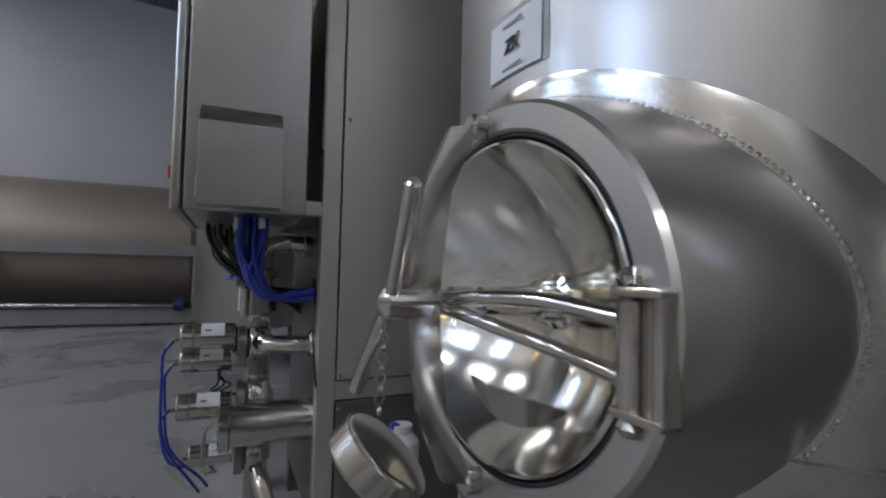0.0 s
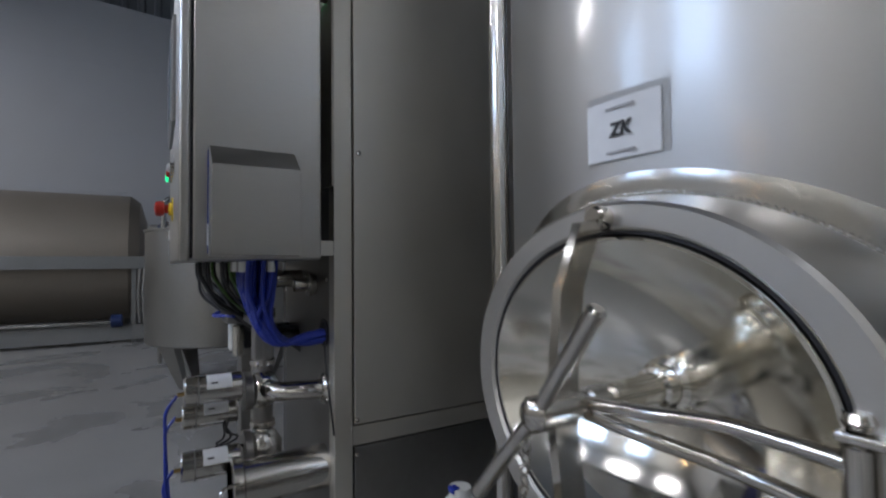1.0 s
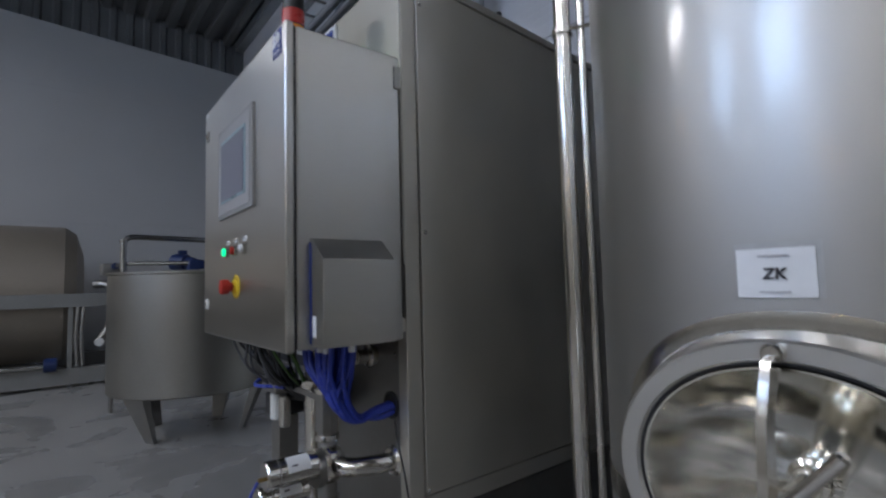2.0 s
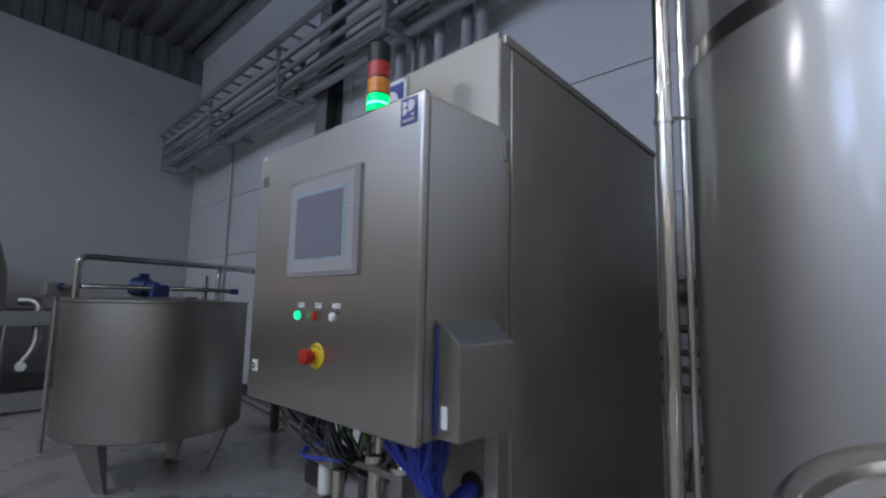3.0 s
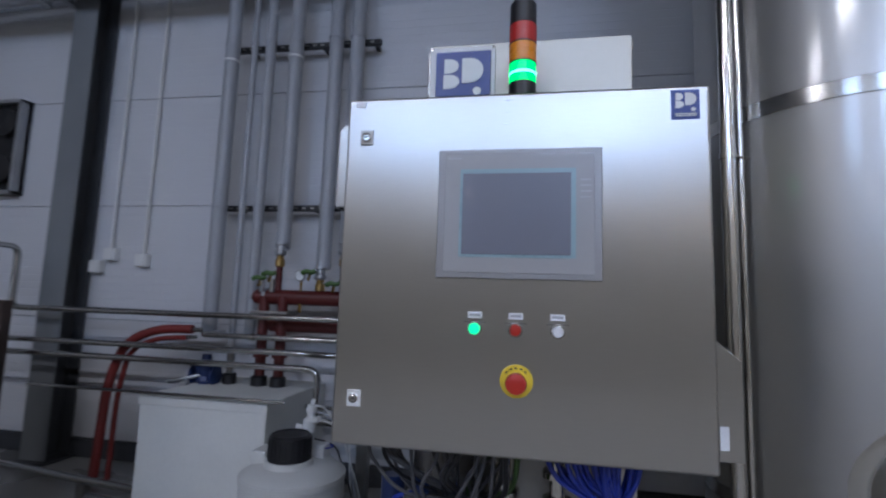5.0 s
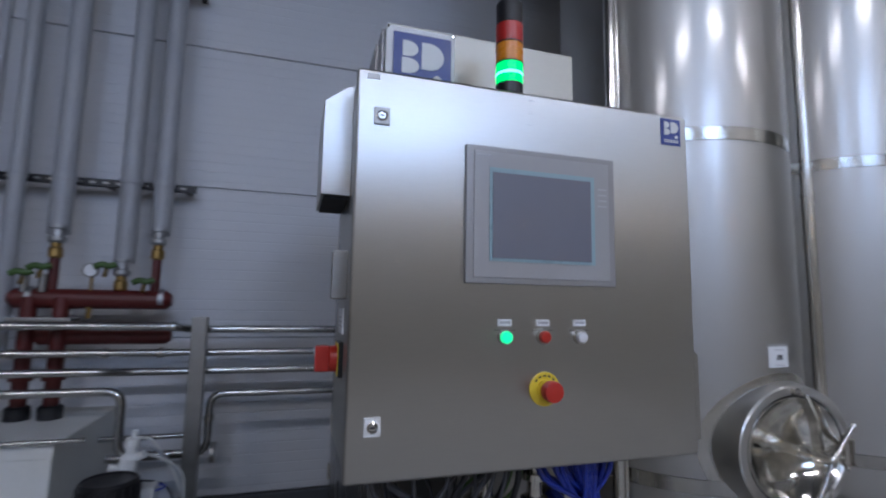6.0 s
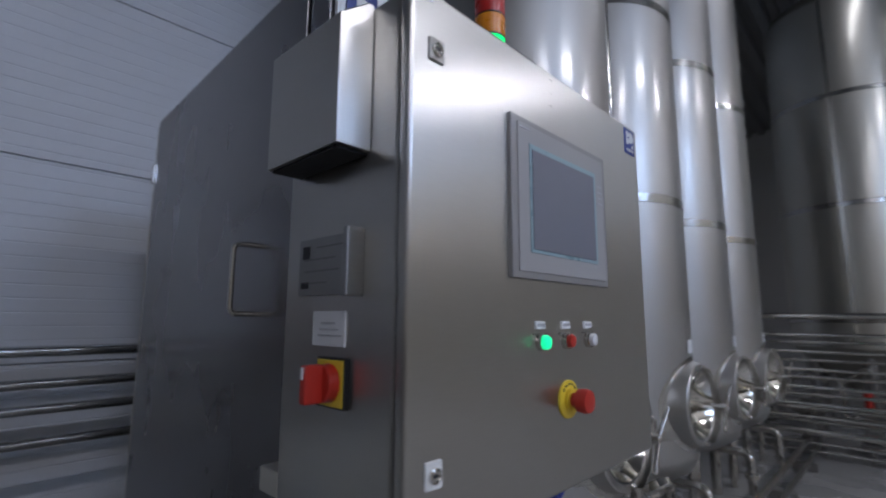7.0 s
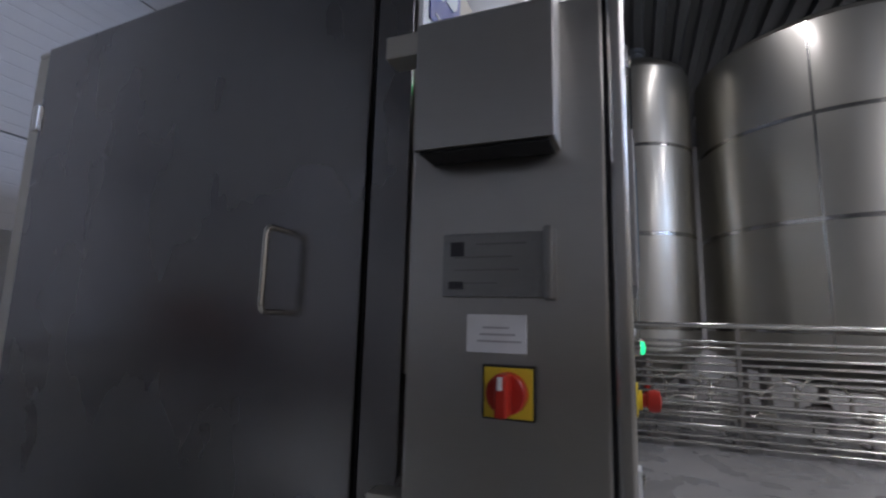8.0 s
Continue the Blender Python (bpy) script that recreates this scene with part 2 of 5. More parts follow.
def lathe(profile, base, direction=(0, 0, 1), seg=32, bm=None, sx=1.0, sz=1.0, closed=True):
    """Turn a profile of (distance along the axis, radius) about an axis from base."""
    bm = bm or bmesh.new()
    d, u, w = axes(direction)
    base = Vector(base)
    rings = []
    for h, r in profile:
        if r < 1e-6:
            rings.append([bm.verts.new(base + d * h)])
        else:
            rings.append([bm.verts.new(base + d * h + u * (r * sx * math.cos(2 * math.pi * i / seg)) + w * (r * sz * math.sin(2 * math.pi * i / seg))) for i in range(seg)])
    for a, b in zip(rings, rings[1:]):
        for i in range(seg):
            j = (i + 1) % seg
            if len(a) == 1 and len(b) == 1:
                continue
            if len(a) == 1:
                bm.faces.new((a[0], b[i], b[j]))
            elif len(b) == 1:
                bm.faces.new((a[i], a[j], b[0]))
            else:
                bm.faces.new((a[i], a[j], b[j], b[i]))
    if closed:
        for ring in (rings[0], rings[-1]):
            if len(ring) > 2:
                bm.faces.new(ring)
    return bm


def cyl(p0, p1, r, seg=20, bm=None, r1=None, bev=0.0):
    p0, p1 = Vector(p0), Vector(p1)
    h = (p1 - p0).length
    r1 = r if r1 is None else r1
    prof = [(0, r), (h, r1)] if not bev else [(0, r - bev), (bev, r), (h - bev, r1), (h, r1 - bev)]
    return lathe(prof, p0, p1 - p0, seg, bm)


def rounded(points, radius, steps=5):
    pts = [Vector(p) for p in points]
    out = [pts[0]]
    for a, b, c in zip(pts, pts[1:], pts[2:]):
        u, v = (a - b), (c - b)
        k = min(radius, u.length * 0.49, v.length * 0.49)
        p, q = b + u.normalized() * k, b + v.normalized() * k
        for i in range(steps + 1):
            s = i / steps
            out.append(p * (1 - s) ** 2 + b * 2 * s * (1 - s) + q * s * s)
    out.append(pts[-1])
    return out


def tube(points, r, bend=0.08, seg=14, bm=None, steps=5):
    bm = bm or bmesh.new()
    pts = rounded(points, bend, steps) if len(points) > 2 else [Vector(p) for p in points]
    t0 = (pts[1] - pts[0]).normalized()
    _, u, _ = axes(t0)
    rings = []
    for i, p in enumerate(pts):
        t = (pts[min(i + 1, len(pts) - 1)] - pts[max(i - 1, 0)]).normalized()
        u = (u - t * u.dot(t)).normalized()
        w = t.cross(u)
        rings.append([bm.verts.new(p + (u * math.cos(2 * math.pi * k / seg) + w * math.sin(2 * math.pi * k / seg)) * r) for k in range(seg)])
    for a, b in zip(rings, rings[1:]):
        for k in range(seg):
            j = (k + 1) % seg
            bm.faces.new((a[k], a[j], b[j], b[k]))
    bm.faces.new(rings[0])
    bm.faces.new(rings[-1])
    return bm


def prism(outline, axis, a, b, bm=None, bev=0.0):
    """Extrude an outline of 2D points along axis ('x', 'y' or 'z') from a to b."""
    bm = bm or bmesh.new()

    def at(p, h):
        return {"x": (h, p[0], p[1]), "y": (p[0], h, p[1]), "z": (p[0], p[1], h)}[axis]

    lo = [bm.verts.new(at(p, a)) for p in outline]
    hi = [bm.verts.new(at(p, b)) for p in outline]
    bm.faces.new(lo)
    bm.faces.new(hi)
    n = len(outline)
    for i in range(n):
        j = (i + 1) % n
        bm.faces.new((lo[i], lo[j], hi[j], hi[i]))
    if bev:
        bmesh.ops.bevel(bm, geom=list(bm.edges), offset=bev, segments=2, affect="EDGES", profile=0.5)
    return bm


# ---- the hall ----
X0, X1, Y0, Y1 = -8.05, 13.0, -7.0, 2.3


def roof_z(y):
    return 5.80 + 0.057 * (Y1 - y) if y > -4.0 else 6.16 - 0.12 * (-4.0 - y)


solo("floor", box(X0 - 0.3, X1 + 0.3, Y0 - 0.3, Y1 + 0.3, -0.2, 0), M["floor"], "grey screed floor with damp darker patches", "floor", kind="structure")

wall_back = solo("wall_back", box(X0, X1, Y1 + 0.02, Y1 + 0.22, 0, 6.05), M["grey_plastic"], "insulated panel wall core behind white panels", "wall", kind="structure")
JOINTS = [0.14, 1.04, 1.94, 2.83, 3.72, 4.85, 5.79]
for z0, z1 in zip(JOINTS, JOINTS[1:]):
    x = X0
    for xe in (-4.85, 3.0, X1):
        part("panel", box(x + 0.003, xe - 0.003, Y1, Y1 + 0.03, z0 + 0.003, z1 - 0.003, 0.003), M["wall"], wall_back)
        x = xe
solo("baseboard_back", box(X0, X1, Y1 - 0.02, Y1 + 0.02, 0, 0.135, 0.01), M["column"], "dark grey coved skirting along the wall", "baseboard", kind="structure")

LEFT_TOP = [(Y0, 5.68), (Y1 + 0.2, 5.17)]
wall_left = solo("wall_left", prism([(Y0, 0), (Y1 + 0.2, 0), LEFT_TOP[1], LEFT_TOP[0]], "x", X0 - 0.2, X0 - 0.02), M["grey_plastic"], "insulated panel wall core at the hall's end", "wall", kind="structure")
for z0, z1 in ((0.1, 2.2), (2.2, 4.3)):
    part("panel", box(X0 - 0.03, X0, Y0, Y1, z0 + 0.001, z1 - 0.001, 0.001), M["wall_end"], wall_left)
part("panel", prism([(Y0, 4.301), (Y1, 4.301), (Y1, 5.18), (Y0, 5.68)], "x", X0 - 0.03, X0), M["wall_end"], wall_left)
# upright trapezoidal cladding above the end wall, set back
ce = bmesh.new()
y = Y0 - 0.2
while y < Y1 + 0.2:
    prism([(X0 - 0.20, y), (X0 - 0.20, y + 0.10), (X0 - 0.16, y + 0.13), (X0 - 0.16, y + 0.20), (X0 - 0.20, y + 0.23), (X0 - 0.20, y + 0.25), (X0 - 0.26, y + 0.25), (X0 - 0.26, y)], "z", 5.0, 6.6, bm=ce)
    y += 0.25
solo("end_cladding", ce, M["ceiling"], "grey upright trapezoidal steel cladding above the end wall", "cladding", kind="structure")
solo("corner_flashing", box(X0 - 0.16, X0 - 0.03, Y1 - 0.16, Y1 - 0.002, 5.19, 5.81, 0.004), M["ceiling"], "grey steel corner flashing", "flashing", kind="structure")
solo("wall_right", box(X1, X1 + 0.25, Y0, Y1 + 0.2, 0, 6.5), M["wall_end"], "white panel wall at the far end", "wall", kind="structure")

wf = bmesh.new()
xs = [X0] + [v for w in WINDOWS for v in w] + [X1]
for i in range(0, len(xs), 2):
    box(xs[i], xs[i + 1], Y0 - 0.25, Y0, 0, 6.4, bm=wf)
for wx0, wx1 in WINDOWS:
    box(wx0, wx1, Y0 - 0.25, Y0, 0, WIN_Z[0], bm=wf)
    box(wx0, wx1, Y0 - 0.25, Y0, WIN_Z[1], 6.4, bm=wf)
solo("wall_front", wf, M["hall_wall"], "white panel wall with high windows", "wall", kind="structure")
for i, (wx0, wx1) in enumerate(WINDOWS):
    win = thing(f"window_{i + 1}", ((wx0 + wx1) / 2, Y0 - 0.1, WIN_Z[0]), "high factory window in a grey frame", "window", kind="structure")
    fr = bmesh.new()
    for k in range(4):
        xx = wx0 + (wx1 - wx0) * k / 3
        box(xx - 0.03, xx + 0.03, Y0 - 0.2, Y0 - 0.14, WIN_Z[0], WIN_Z[1], bm=fr)
    for zz in (WIN_Z[0] + 0.03, (WIN_Z[0] + WIN_Z[1]) / 2, WIN_Z[1] - 0.03):
        box(wx0, wx1, Y0 - 0.2, Y0 - 0.14, zz - 0.03, zz + 0.03, bm=fr)
    part("window_frame", fr, M["column_web"], win)
    pane = part("pane", box(wx0, wx1, Y0 - 0.136, Y0 - 0.128, WIN_Z[0], WIN_Z[1]), M["glass"], win)
    pane.visible_shadow = False

# trapezoidal roof sheet in one mesh, ribs running along x
cb = bmesh.new()
row, y = [], Y0 - 0.3
while y < Y1 + 0.25:
    for dy, dz in ((0, 0), (0.12, 0), (0.16, 0.09), (0.28, 0.09)):
        row.append((y + dy, roof_z(y + dy) + dz))
    y += 0.32
cols = [[cb.verts.new((px, py, pz)) for py, pz in row] for px in (X0 - 0.25, X1 + 0.25)]
for i in range(len(row) - 1):
    cb.faces.new((cols[0][i], cols[0][i + 1], cols[1][i + 1], cols[1][i]))
ext = bmesh.ops.extrude_face_region(cb, geom=list(cb.faces))
bmesh.ops.translate(cb, vec=(0, 0, 0.12), verts=[v for v in ext["geom"] if isinstance(v, bmesh.types.BMVert)])
solo("ceiling", cb, M["ceiling"], "grey trapezoidal steel roof sheet", "ceiling", kind="structure")
rb = bmesh.new()
box(X0, X1, Y1 - 0.16, Y1 - 0.001, roof_z(Y1) - 0.14, roof_z(Y1) + 0.02, 0.01, bm=rb)
solo("eaves_beam", rb, M["galv"], "grey steel eaves beam under the roof", "beam", kind="structure")

# bodies for the added fill lamps, out of view
for lx, ly, _ in FILL_LUMINAIRES:
    lu = thing("added_luminaire", (lx, ly, 5.56), "added long white luminaire under the roof, for fill light", "ceiling light", "hall luminaires")
    part("housing", box(lx - 0.8, lx + 0.8, ly - 0.1, ly + 0.1, 5.55, 5.62, 0.01), M["white"], lu)
    for dx in (-0.6, 0.6):
        part("hanger", cyl((lx + dx, ly, 5.6), (lx + dx, ly, roof_z(ly) + 0.12), 0.008, 8), M["galv"], lu)
glow = mat("lamp_glass", (1.0, 0.95, 0.85), 0.3, 0, 0.02, 5, emit=28)
warm_glow = mat("warm_lamp_glass", (1.0, 0.55, 0.2), 0.3, 0, 0.02, 5, emit=28)
for lx, lz, tone in ((-1.0, 3.1, glow), (2.5, 3.1, glow), (-4.4, 3.05, glow), (5.6, 3.1, glow), (-6.6, 4.3, warm_glow), (3.4, 2.7, warm_glow)):
    wl = thing("wall_lamp", (lx, Y0, lz), "small round bulkhead lamp on the wall", "wall lamp", "bulkhead lamps")
    part("base", lathe([(0, 0.1), (0.04, 0.1), (0.05, 0.08)], (lx, Y0 - 0.002, lz), (0, 1, 0), 24), M["white"], wl)
    part("globe", lathe([(0.05, 0.07), (0.09, 0.055), (0.11, 0.0)], (lx, Y0, lz), (0, 1, 0), 20), tone, wl, "glowing lamp glass")

# ---- control cabinet on the machine ----
CB, CT = 0.95, 1.705
cab = thing("control_cabinet", (0, 0.16, CB), "brushed stainless steel control cabinet with touch screen and buttons", "control cabinet")
body = part("body", box(-0.375, 0.375, 0.026, 0.31, CB + 0.004, CT - 0.004, 0.008), M["brushed"], cab)
door = part("door", box(-0.38, 0.38, 0.0, 0.022, CB, CT, 0.007, seg=3), M["brushed"], cab)
part("gasket", box(-0.372, 0.372, 0.021, 0.028, CB + 0.008, CT - 0.008), M["black"], cab)
# touch panel
hx0, hx1, hz0, hz1 = -0.165, 0.172, 1.304, 1.578
hm = part("touch_panel", box(hx0, hx1, -0.009, 0.004, hz0, hz1, 0.003), M["bezel"], cab, "grey touch panel with a dark screen")
inner = part("bezel_inset", box(hx0 + 0.016, hx1 - 0.016, -0.011, -0.007, hz0 + 0.012, hz1 - 0.012, 0.001), mat("panel_face", (0.36, 0.355, 0.355), 0.32, 0, 0.03, 3, rough_var=0.03, coat=0.2), hm)
part("screen_border", box(hx0 + 0.048, hx1 - 0.052, -0.0125, -0.010, hz0 + 0.044, hz1 - 0.044), M["frame_blue"], hm)
part("screen", box(hx0 + 0.054, hx1 - 0.062, -0.014, -0.0115, hz0 + 0.05, hz1 - 0.054), M["screen"], hm, "dark switched-off touch screen")
for k in range(4):
    part("key_mark", box(hx1 - 0.043, hx1 - 0.022, -0.0118, -0.0108, hz1 - 0.07 - 0.012 * k, hz1 - 0.067 - 0.012 * k), M["grey_ink"], hm)
part("maker_mark", box(hx0 + 0.02, hx0 + 0.05, -0.0118, -0.0108, hz1 - 0.022, hz1 - 0.018), M["grey_ink"], hm)
for bx, lens, lab in ((-0.080, "lamp_green", "lit green signal lamp"), (0.003, "red", "red push button"), (0.086, "clear", "white push button")):
    bt = part("push_button", lathe([(0, 0.015), (0.008, 0.015), (0.011, 0.0135), (0.011, 0.0115)], (bx, 0.001, 1.202), (0, -1, 0), 24), M["polished"], cab, lab)
    part("lens", lathe([(0, 0.0118), (0.014, 0.0118), (0.017, 0.010), (0.0185, 0.0)], (bx, 0.0, 1.202), (0, -1, 0), 24), M[lens], bt)
    pl = part("legend_plate", box(bx - 0.0145, bx + 0.0145, -0.003, 0.002, 1.223, 1.236, 0.001), M["paper"], cab, "white legend plate")
    part("legend_mark", box(bx - 0.011, bx + 0.011, -0.0036, -0.0028, 1.2275, 1.2325), M["grey_ink"], pl)
    part("holder_wing", box(bx - 0.022, bx + 0.022, -0.0025, 0.001, 1.214, 1.2165), M["dull"], cab)
es = part("emergency_stop", lathe([(0, 0.033), (0.004, 0.033), (0.005, 0.031), (0.005, 0.018), (0.012, 0.018), (0.013, 0)], (0.006, 0.001, 1.101), (0, -1, 0), 40), M["yellow"], cab, "red mushroom button on a yellow disc")
part("mushroom", lathe([(0.008, 0.012), (0.02, 0.012), (0.022, 0.0195), (0.034, 0.021), (0.042, 0.019), (0.046, 0.0)], (0.006, 0.0, 1.101), (0, -1, 0), 32), M["red"], es)
for k in (-0.75, -0.35, 0.05, 0.45, 0.85):
    a = math.pi / 2 + k
    part("ring_mark", box(-0.003, 0.003, -0.0005, 0.0005, -0.0015, 0.0015, m=pose(0.006 + 0.026 * math.cos(a), -0.0045, 1.101 + 0.026 * math.sin(a), 0, -math.degrees(a) + 90, 0)), M["ink"], es)
for lz, tone in ((1.613, "dull"), (1.047, "white")):
    lk = part("lock", box(-0.347, -0.317, -0.004, 0.003, lz - 0.017, lz + 0.017, 0.002), M[tone], cab, "square quarter-turn lock")
    part("lock_barrel", lathe([(0, 0.010), (0.004, 0.010), (0.005, 0.008), (0.003, 0.006), (0.003, 0)], (-0.332, -0.003, lz), (0, -1, 0), 20), M["polished"], lk)
    part("keyhole", box(-0.336, -0.328, -0.0075, -0.005, lz - 0.002, lz + 0.002, m=None), M["ink"], lk)
part("type_label", box(-0.362, -0.338, -0.0015, 0.001, CT - 0.021, CT - 0.010, 0.0006), M["paper"], cab)


def emblem(x0, z0, w, h, y, parent, bars):
    """Blue plate with plain rounded white shapes."""
    pl = part("emblem", box(x0, x0 + w, y, y + 0.003, z0, z0 + h, 0.001), M["logo_blue"], parent, "blue plate with white shapes")

    def lobe(cx, cz, rx, rz):
        arc = [(0, 1)] + [(math.cos(a), math.sin(a)) for a in [math.pi / 2 - math.pi * k / 10 for k in range(1, 10)]] + [(0, -1), (-0.55, -1), (-0.55, 1)]
        return prism([(x0 + w * (cx + rx * u), z0 + h * (cz + rz * v)) for u, v in arc], "y", y - 0.0015, y + 0.001)

    for cx, cz, rx, rz in ((0.25, 0.755, 0.17, 0.12), (0.25, 0.49, 0.19, 0.12), (0.62, 0.67, 0.25, 0.21)):
        part("shape", lobe(cx, cz, rx, rz), M["paper"], pl)
    part("shape", lathe([(0, 0.075 * w), (0.002, 0.075 * w)], (x0 + w * 0.76, y + 0.0005, z0 + h * 0.32), (0, -1, 0), 14), M["paper"], pl)
    for k in range(bars):
        part("text_bar", box(x0 + w * 0.14, x0 + w * 0.86, y - 0.0015, y + 0.001, z0 + h * (0.10 + 0.06 * k), z0 + h * (0.13 + 0.06 * k)), M["paper"], pl)


emblem(0.306, CT - 0.072, 0.054, 0.062, -0.002, cab, 2)
# left side: name plate, note, main switch, vent hood
np_ = part("name_plate", box(-0.386, -0.374, 0.102, 0.250, 1.273, 1.362, 0.002), M["plate"], cab, "engraved steel name plate")
part("plate_bracket", box(-0.406, -0.374, 0.092, 0.105, 1.269, 1.366, 0.004), M["plate"], np_)
part("engraving", box(-0.3868, -0.385, 0.218, 0.238, 1.330, 1.350), M["ink"], np_)
for k, (ya, yb) in enumerate(((0.13, 0.2), (0.15, 0.232), (0.14, 0.232), (0.17, 0.232))):
    part("engraved_line", box(-0.3868, -0.385, ya, yb, 1.345 - 0.018 * k, 1.3475 - 0.018 * k), M["engraving"], np_)
part("ce_mark", box(-0.3868, -0.385, 0.219, 0.240, 1.284, 1.294), M["ink"], np_)
nt = part("note", box(-0.3775, -0.374, 0.132, 0.215, 1.199, 1.250), M["paper"], cab, "white paper note")
for k in range(3):
    part("text_bar", box(-0.378, -0.377, 0.155 - 0.008 * k, 0.192 + 0.004 * k, 1.231 - 0.009 * k, 1.2335 - 0.009 * k), M["grey_ink"], nt)
ms = part("main_switch", box(-0.384, -0.374, 0.119, 0.190, 1.114, 1.184, 0.002), M["black"], cab, "red rotary main switch on a yellow plate")
part("switch_plate", box(-0.3853, -0.383, 0.122, 0.187, 1.117, 1.181, 0.001), M["yellow"], ms)
kn = part("knob", lathe([(0, 0.027), (0.014, 0.026), (0.016, 0.024), (0.016, 0)], (-0.385, 0.1545, 1.149), (-1, 0, 0), 32), M["red"], ms)
part("grip", box(-0.428, -0.398, 0.1465, 0.1625, 1.123, 1.176, 0.004), M["red"], kn)
part("pointer", box(-0.4295, -0.4275, 0.1515, 0.1575, 1.157, 1.173), M["paper"], kn)
hood = part("vent_hood", prism([(-0.376, 1.474), (-0.376, 1.702), (-0.386, 1.702), (-0.434, 1.665), (-0.434, 1.474)], "y", 0.085, 0.280, bev=0.002), M["brushed"], cab, "sheet steel vent hood")
# black slab stands in for the shade inside the hood
part("hood_shade_slab", box(-0.428, -0.377, 0.093, 0.272, 1.470, 1.475), M["dark"], hood)
# right side: lower vent hood with sloping top
hood2 = part("vent_hood", prism([(0.376, 0.962), (0.376, 1.205), (0.386, 1.205), (0.444, 1.155), (0.444, 0.962)], "y", 0.058, 0.242, bev=0.002), M["brushed"], cab, "sheet steel vent hood with a sloping top")
part("protective_film", box(0.378, 0.384, 0.0555, 0.0575, 0.968, 1.195), M["logo_blue"], hood2)
part("hood_label", box(0.398, 0.415, 0.0535, 0.0552, 0.985, 1.03), M["paper"], hood2)
for hz in (1.64,):
    part("hinge", box(0.374, 0.381, 0.29, 0.309, hz - 0.03, hz + 0.03, 0.002), M["dull"], cab)
# wall brackets behind the cabinet
for bx0, bx1, bz in ((-0.375, -0.33, 1.66), (-0.375, -0.33, 0.955), (0.26, 0.304, 1.66), (0.26, 0.304, 0.965)):
    part("mounting_bracket", box(bx0, bx1, 0.305, 0.365, bz, bz + 0.04, 0.003), M["housing"], cab)
# stack light
st = thing("stack_light", (0.006, 0.165, CT - 0.004), "signal tower, red and amber unlit and green lit, on the cabinet", "signal light")
SX, SY = 0.006, 0.165
part("base", lathe([(0, 0.02), (0.004, 0.033), (0.095, 0.034), (0.097, 0.03)], (SX, SY, CT - 0.003), seg=32), M["black"], st)
gl = part("green_module", lathe([(0, 0.033), (0.05, 0.033)], (SX, SY, CT + 0.094), seg=32), M["stack_green"], st, "lit green lens")
for k in range(3):
    part("glow_ring", lathe([(0, 0.0335), (0.006, 0.0335)], (SX, SY, CT + 0.101 + 0.013 * k), seg=32), M["stack_core" if k == 1 else "stack_green"], gl)
for k, tone in ((0, "amber"), (1, "red")):
    md = part(tone + "_module", lathe([(0, 0.031), (0.001, 0.034), (0.049, 0.034), (0.05, 0.031)], (SX, SY, CT + 0.145 + 0.051 * k), seg=32), M["beacon_red" if tone == "red" else tone], st, tone + " unlit lens")
    part("module_joint", lathe([(0, 0.0345), (0.003, 0.0345)], (SX, SY, CT + 0.144 + 0.051 * k), seg=32), M["black"], md)
part("cap", lathe([(0, 0.033), (0.055, 0.033), (0.062, 0.028), (0.064, 0)], (SX, SY, CT + 0.247), seg=32), M["black"], st)

# ---- machine housing behind the cabinet ----
HX0, HX1, HY0, HY1, HT = -0.268, 0.308, 0.362, 1.53, 2.022
DOOR_Y = 1.458
HB = 1.952  # height of the roof at the back


def top_at(y, drop=0.0):
    return HT + (HB - HT) * (y - HY0) / (HY1 - HY0) - drop


def sloped(x0, x1, y0, y1, z0, drop, bev=0.0):
    """Upright slab whose upper edge follows the sloping roof."""
    return prism([(y0, z0), (y1, z0), (y1, top_at(y1, drop)), (y0, top_at(y0, drop))], "x", x0, x1, bev=bev)


hs = thing("machine_housing", (0, 1.0, 0), "tall stainless steel machine enclosure with service panels and a door", "machine")
part("core", sloped(HX0 + 0.016, HX1 - 0.016, HY0 + 0.036, HY1 - 0.008, 0.125, 0.02), M["dull"], hs)
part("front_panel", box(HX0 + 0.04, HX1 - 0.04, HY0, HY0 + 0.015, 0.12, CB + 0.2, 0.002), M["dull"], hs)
part("upper_front_panel", box(HX0 + 0.002, HX1 - 0.002, HY0 - 0.005, HY0 + 0.012, CB + 0.2, HT + 0.002, 0.003), M["cream_reflection_sheet"], hs, "plain cream-reflecting steel panel")
# left post takes the darkened steel to imitate shade beside the cabinet
for px, py in ((HX0, 0.074), (HX1 - 0.045, 0.05)):
    part("corner_post", box(px - (0.012 if px < 0 else 0), px + 0.045, HY0, HY0 + py, 0.0, HT - 0.016, 0.003), M["shaded_door_steel" if px < 0 else "housing"], hs)
for px in (HX0, HX1 - 0.045):
    part("corner_post", box(px, px + 0.045, HY1 - 0.05, HY1, 0.0, HB - 0.014, 0.003), M["housing"], hs)
part("top_plate", prism([(HY0 + 0.012, top_at(HY0 + 0.012, 0.014)), (HY1, HB - 0.014), (HY1, HB), (HY0 + 0.012, top_at(HY0 + 0.012))], "x", HX0, HX1, bev=0.003), M["housing"], hs)
part("side_panel", sloped(HX1 - 0.012, HX1 + 0.004, HY0 + 0.054, HY1 - 0.01, 0.516, 0.026, 0.003), M["housing"], hs)
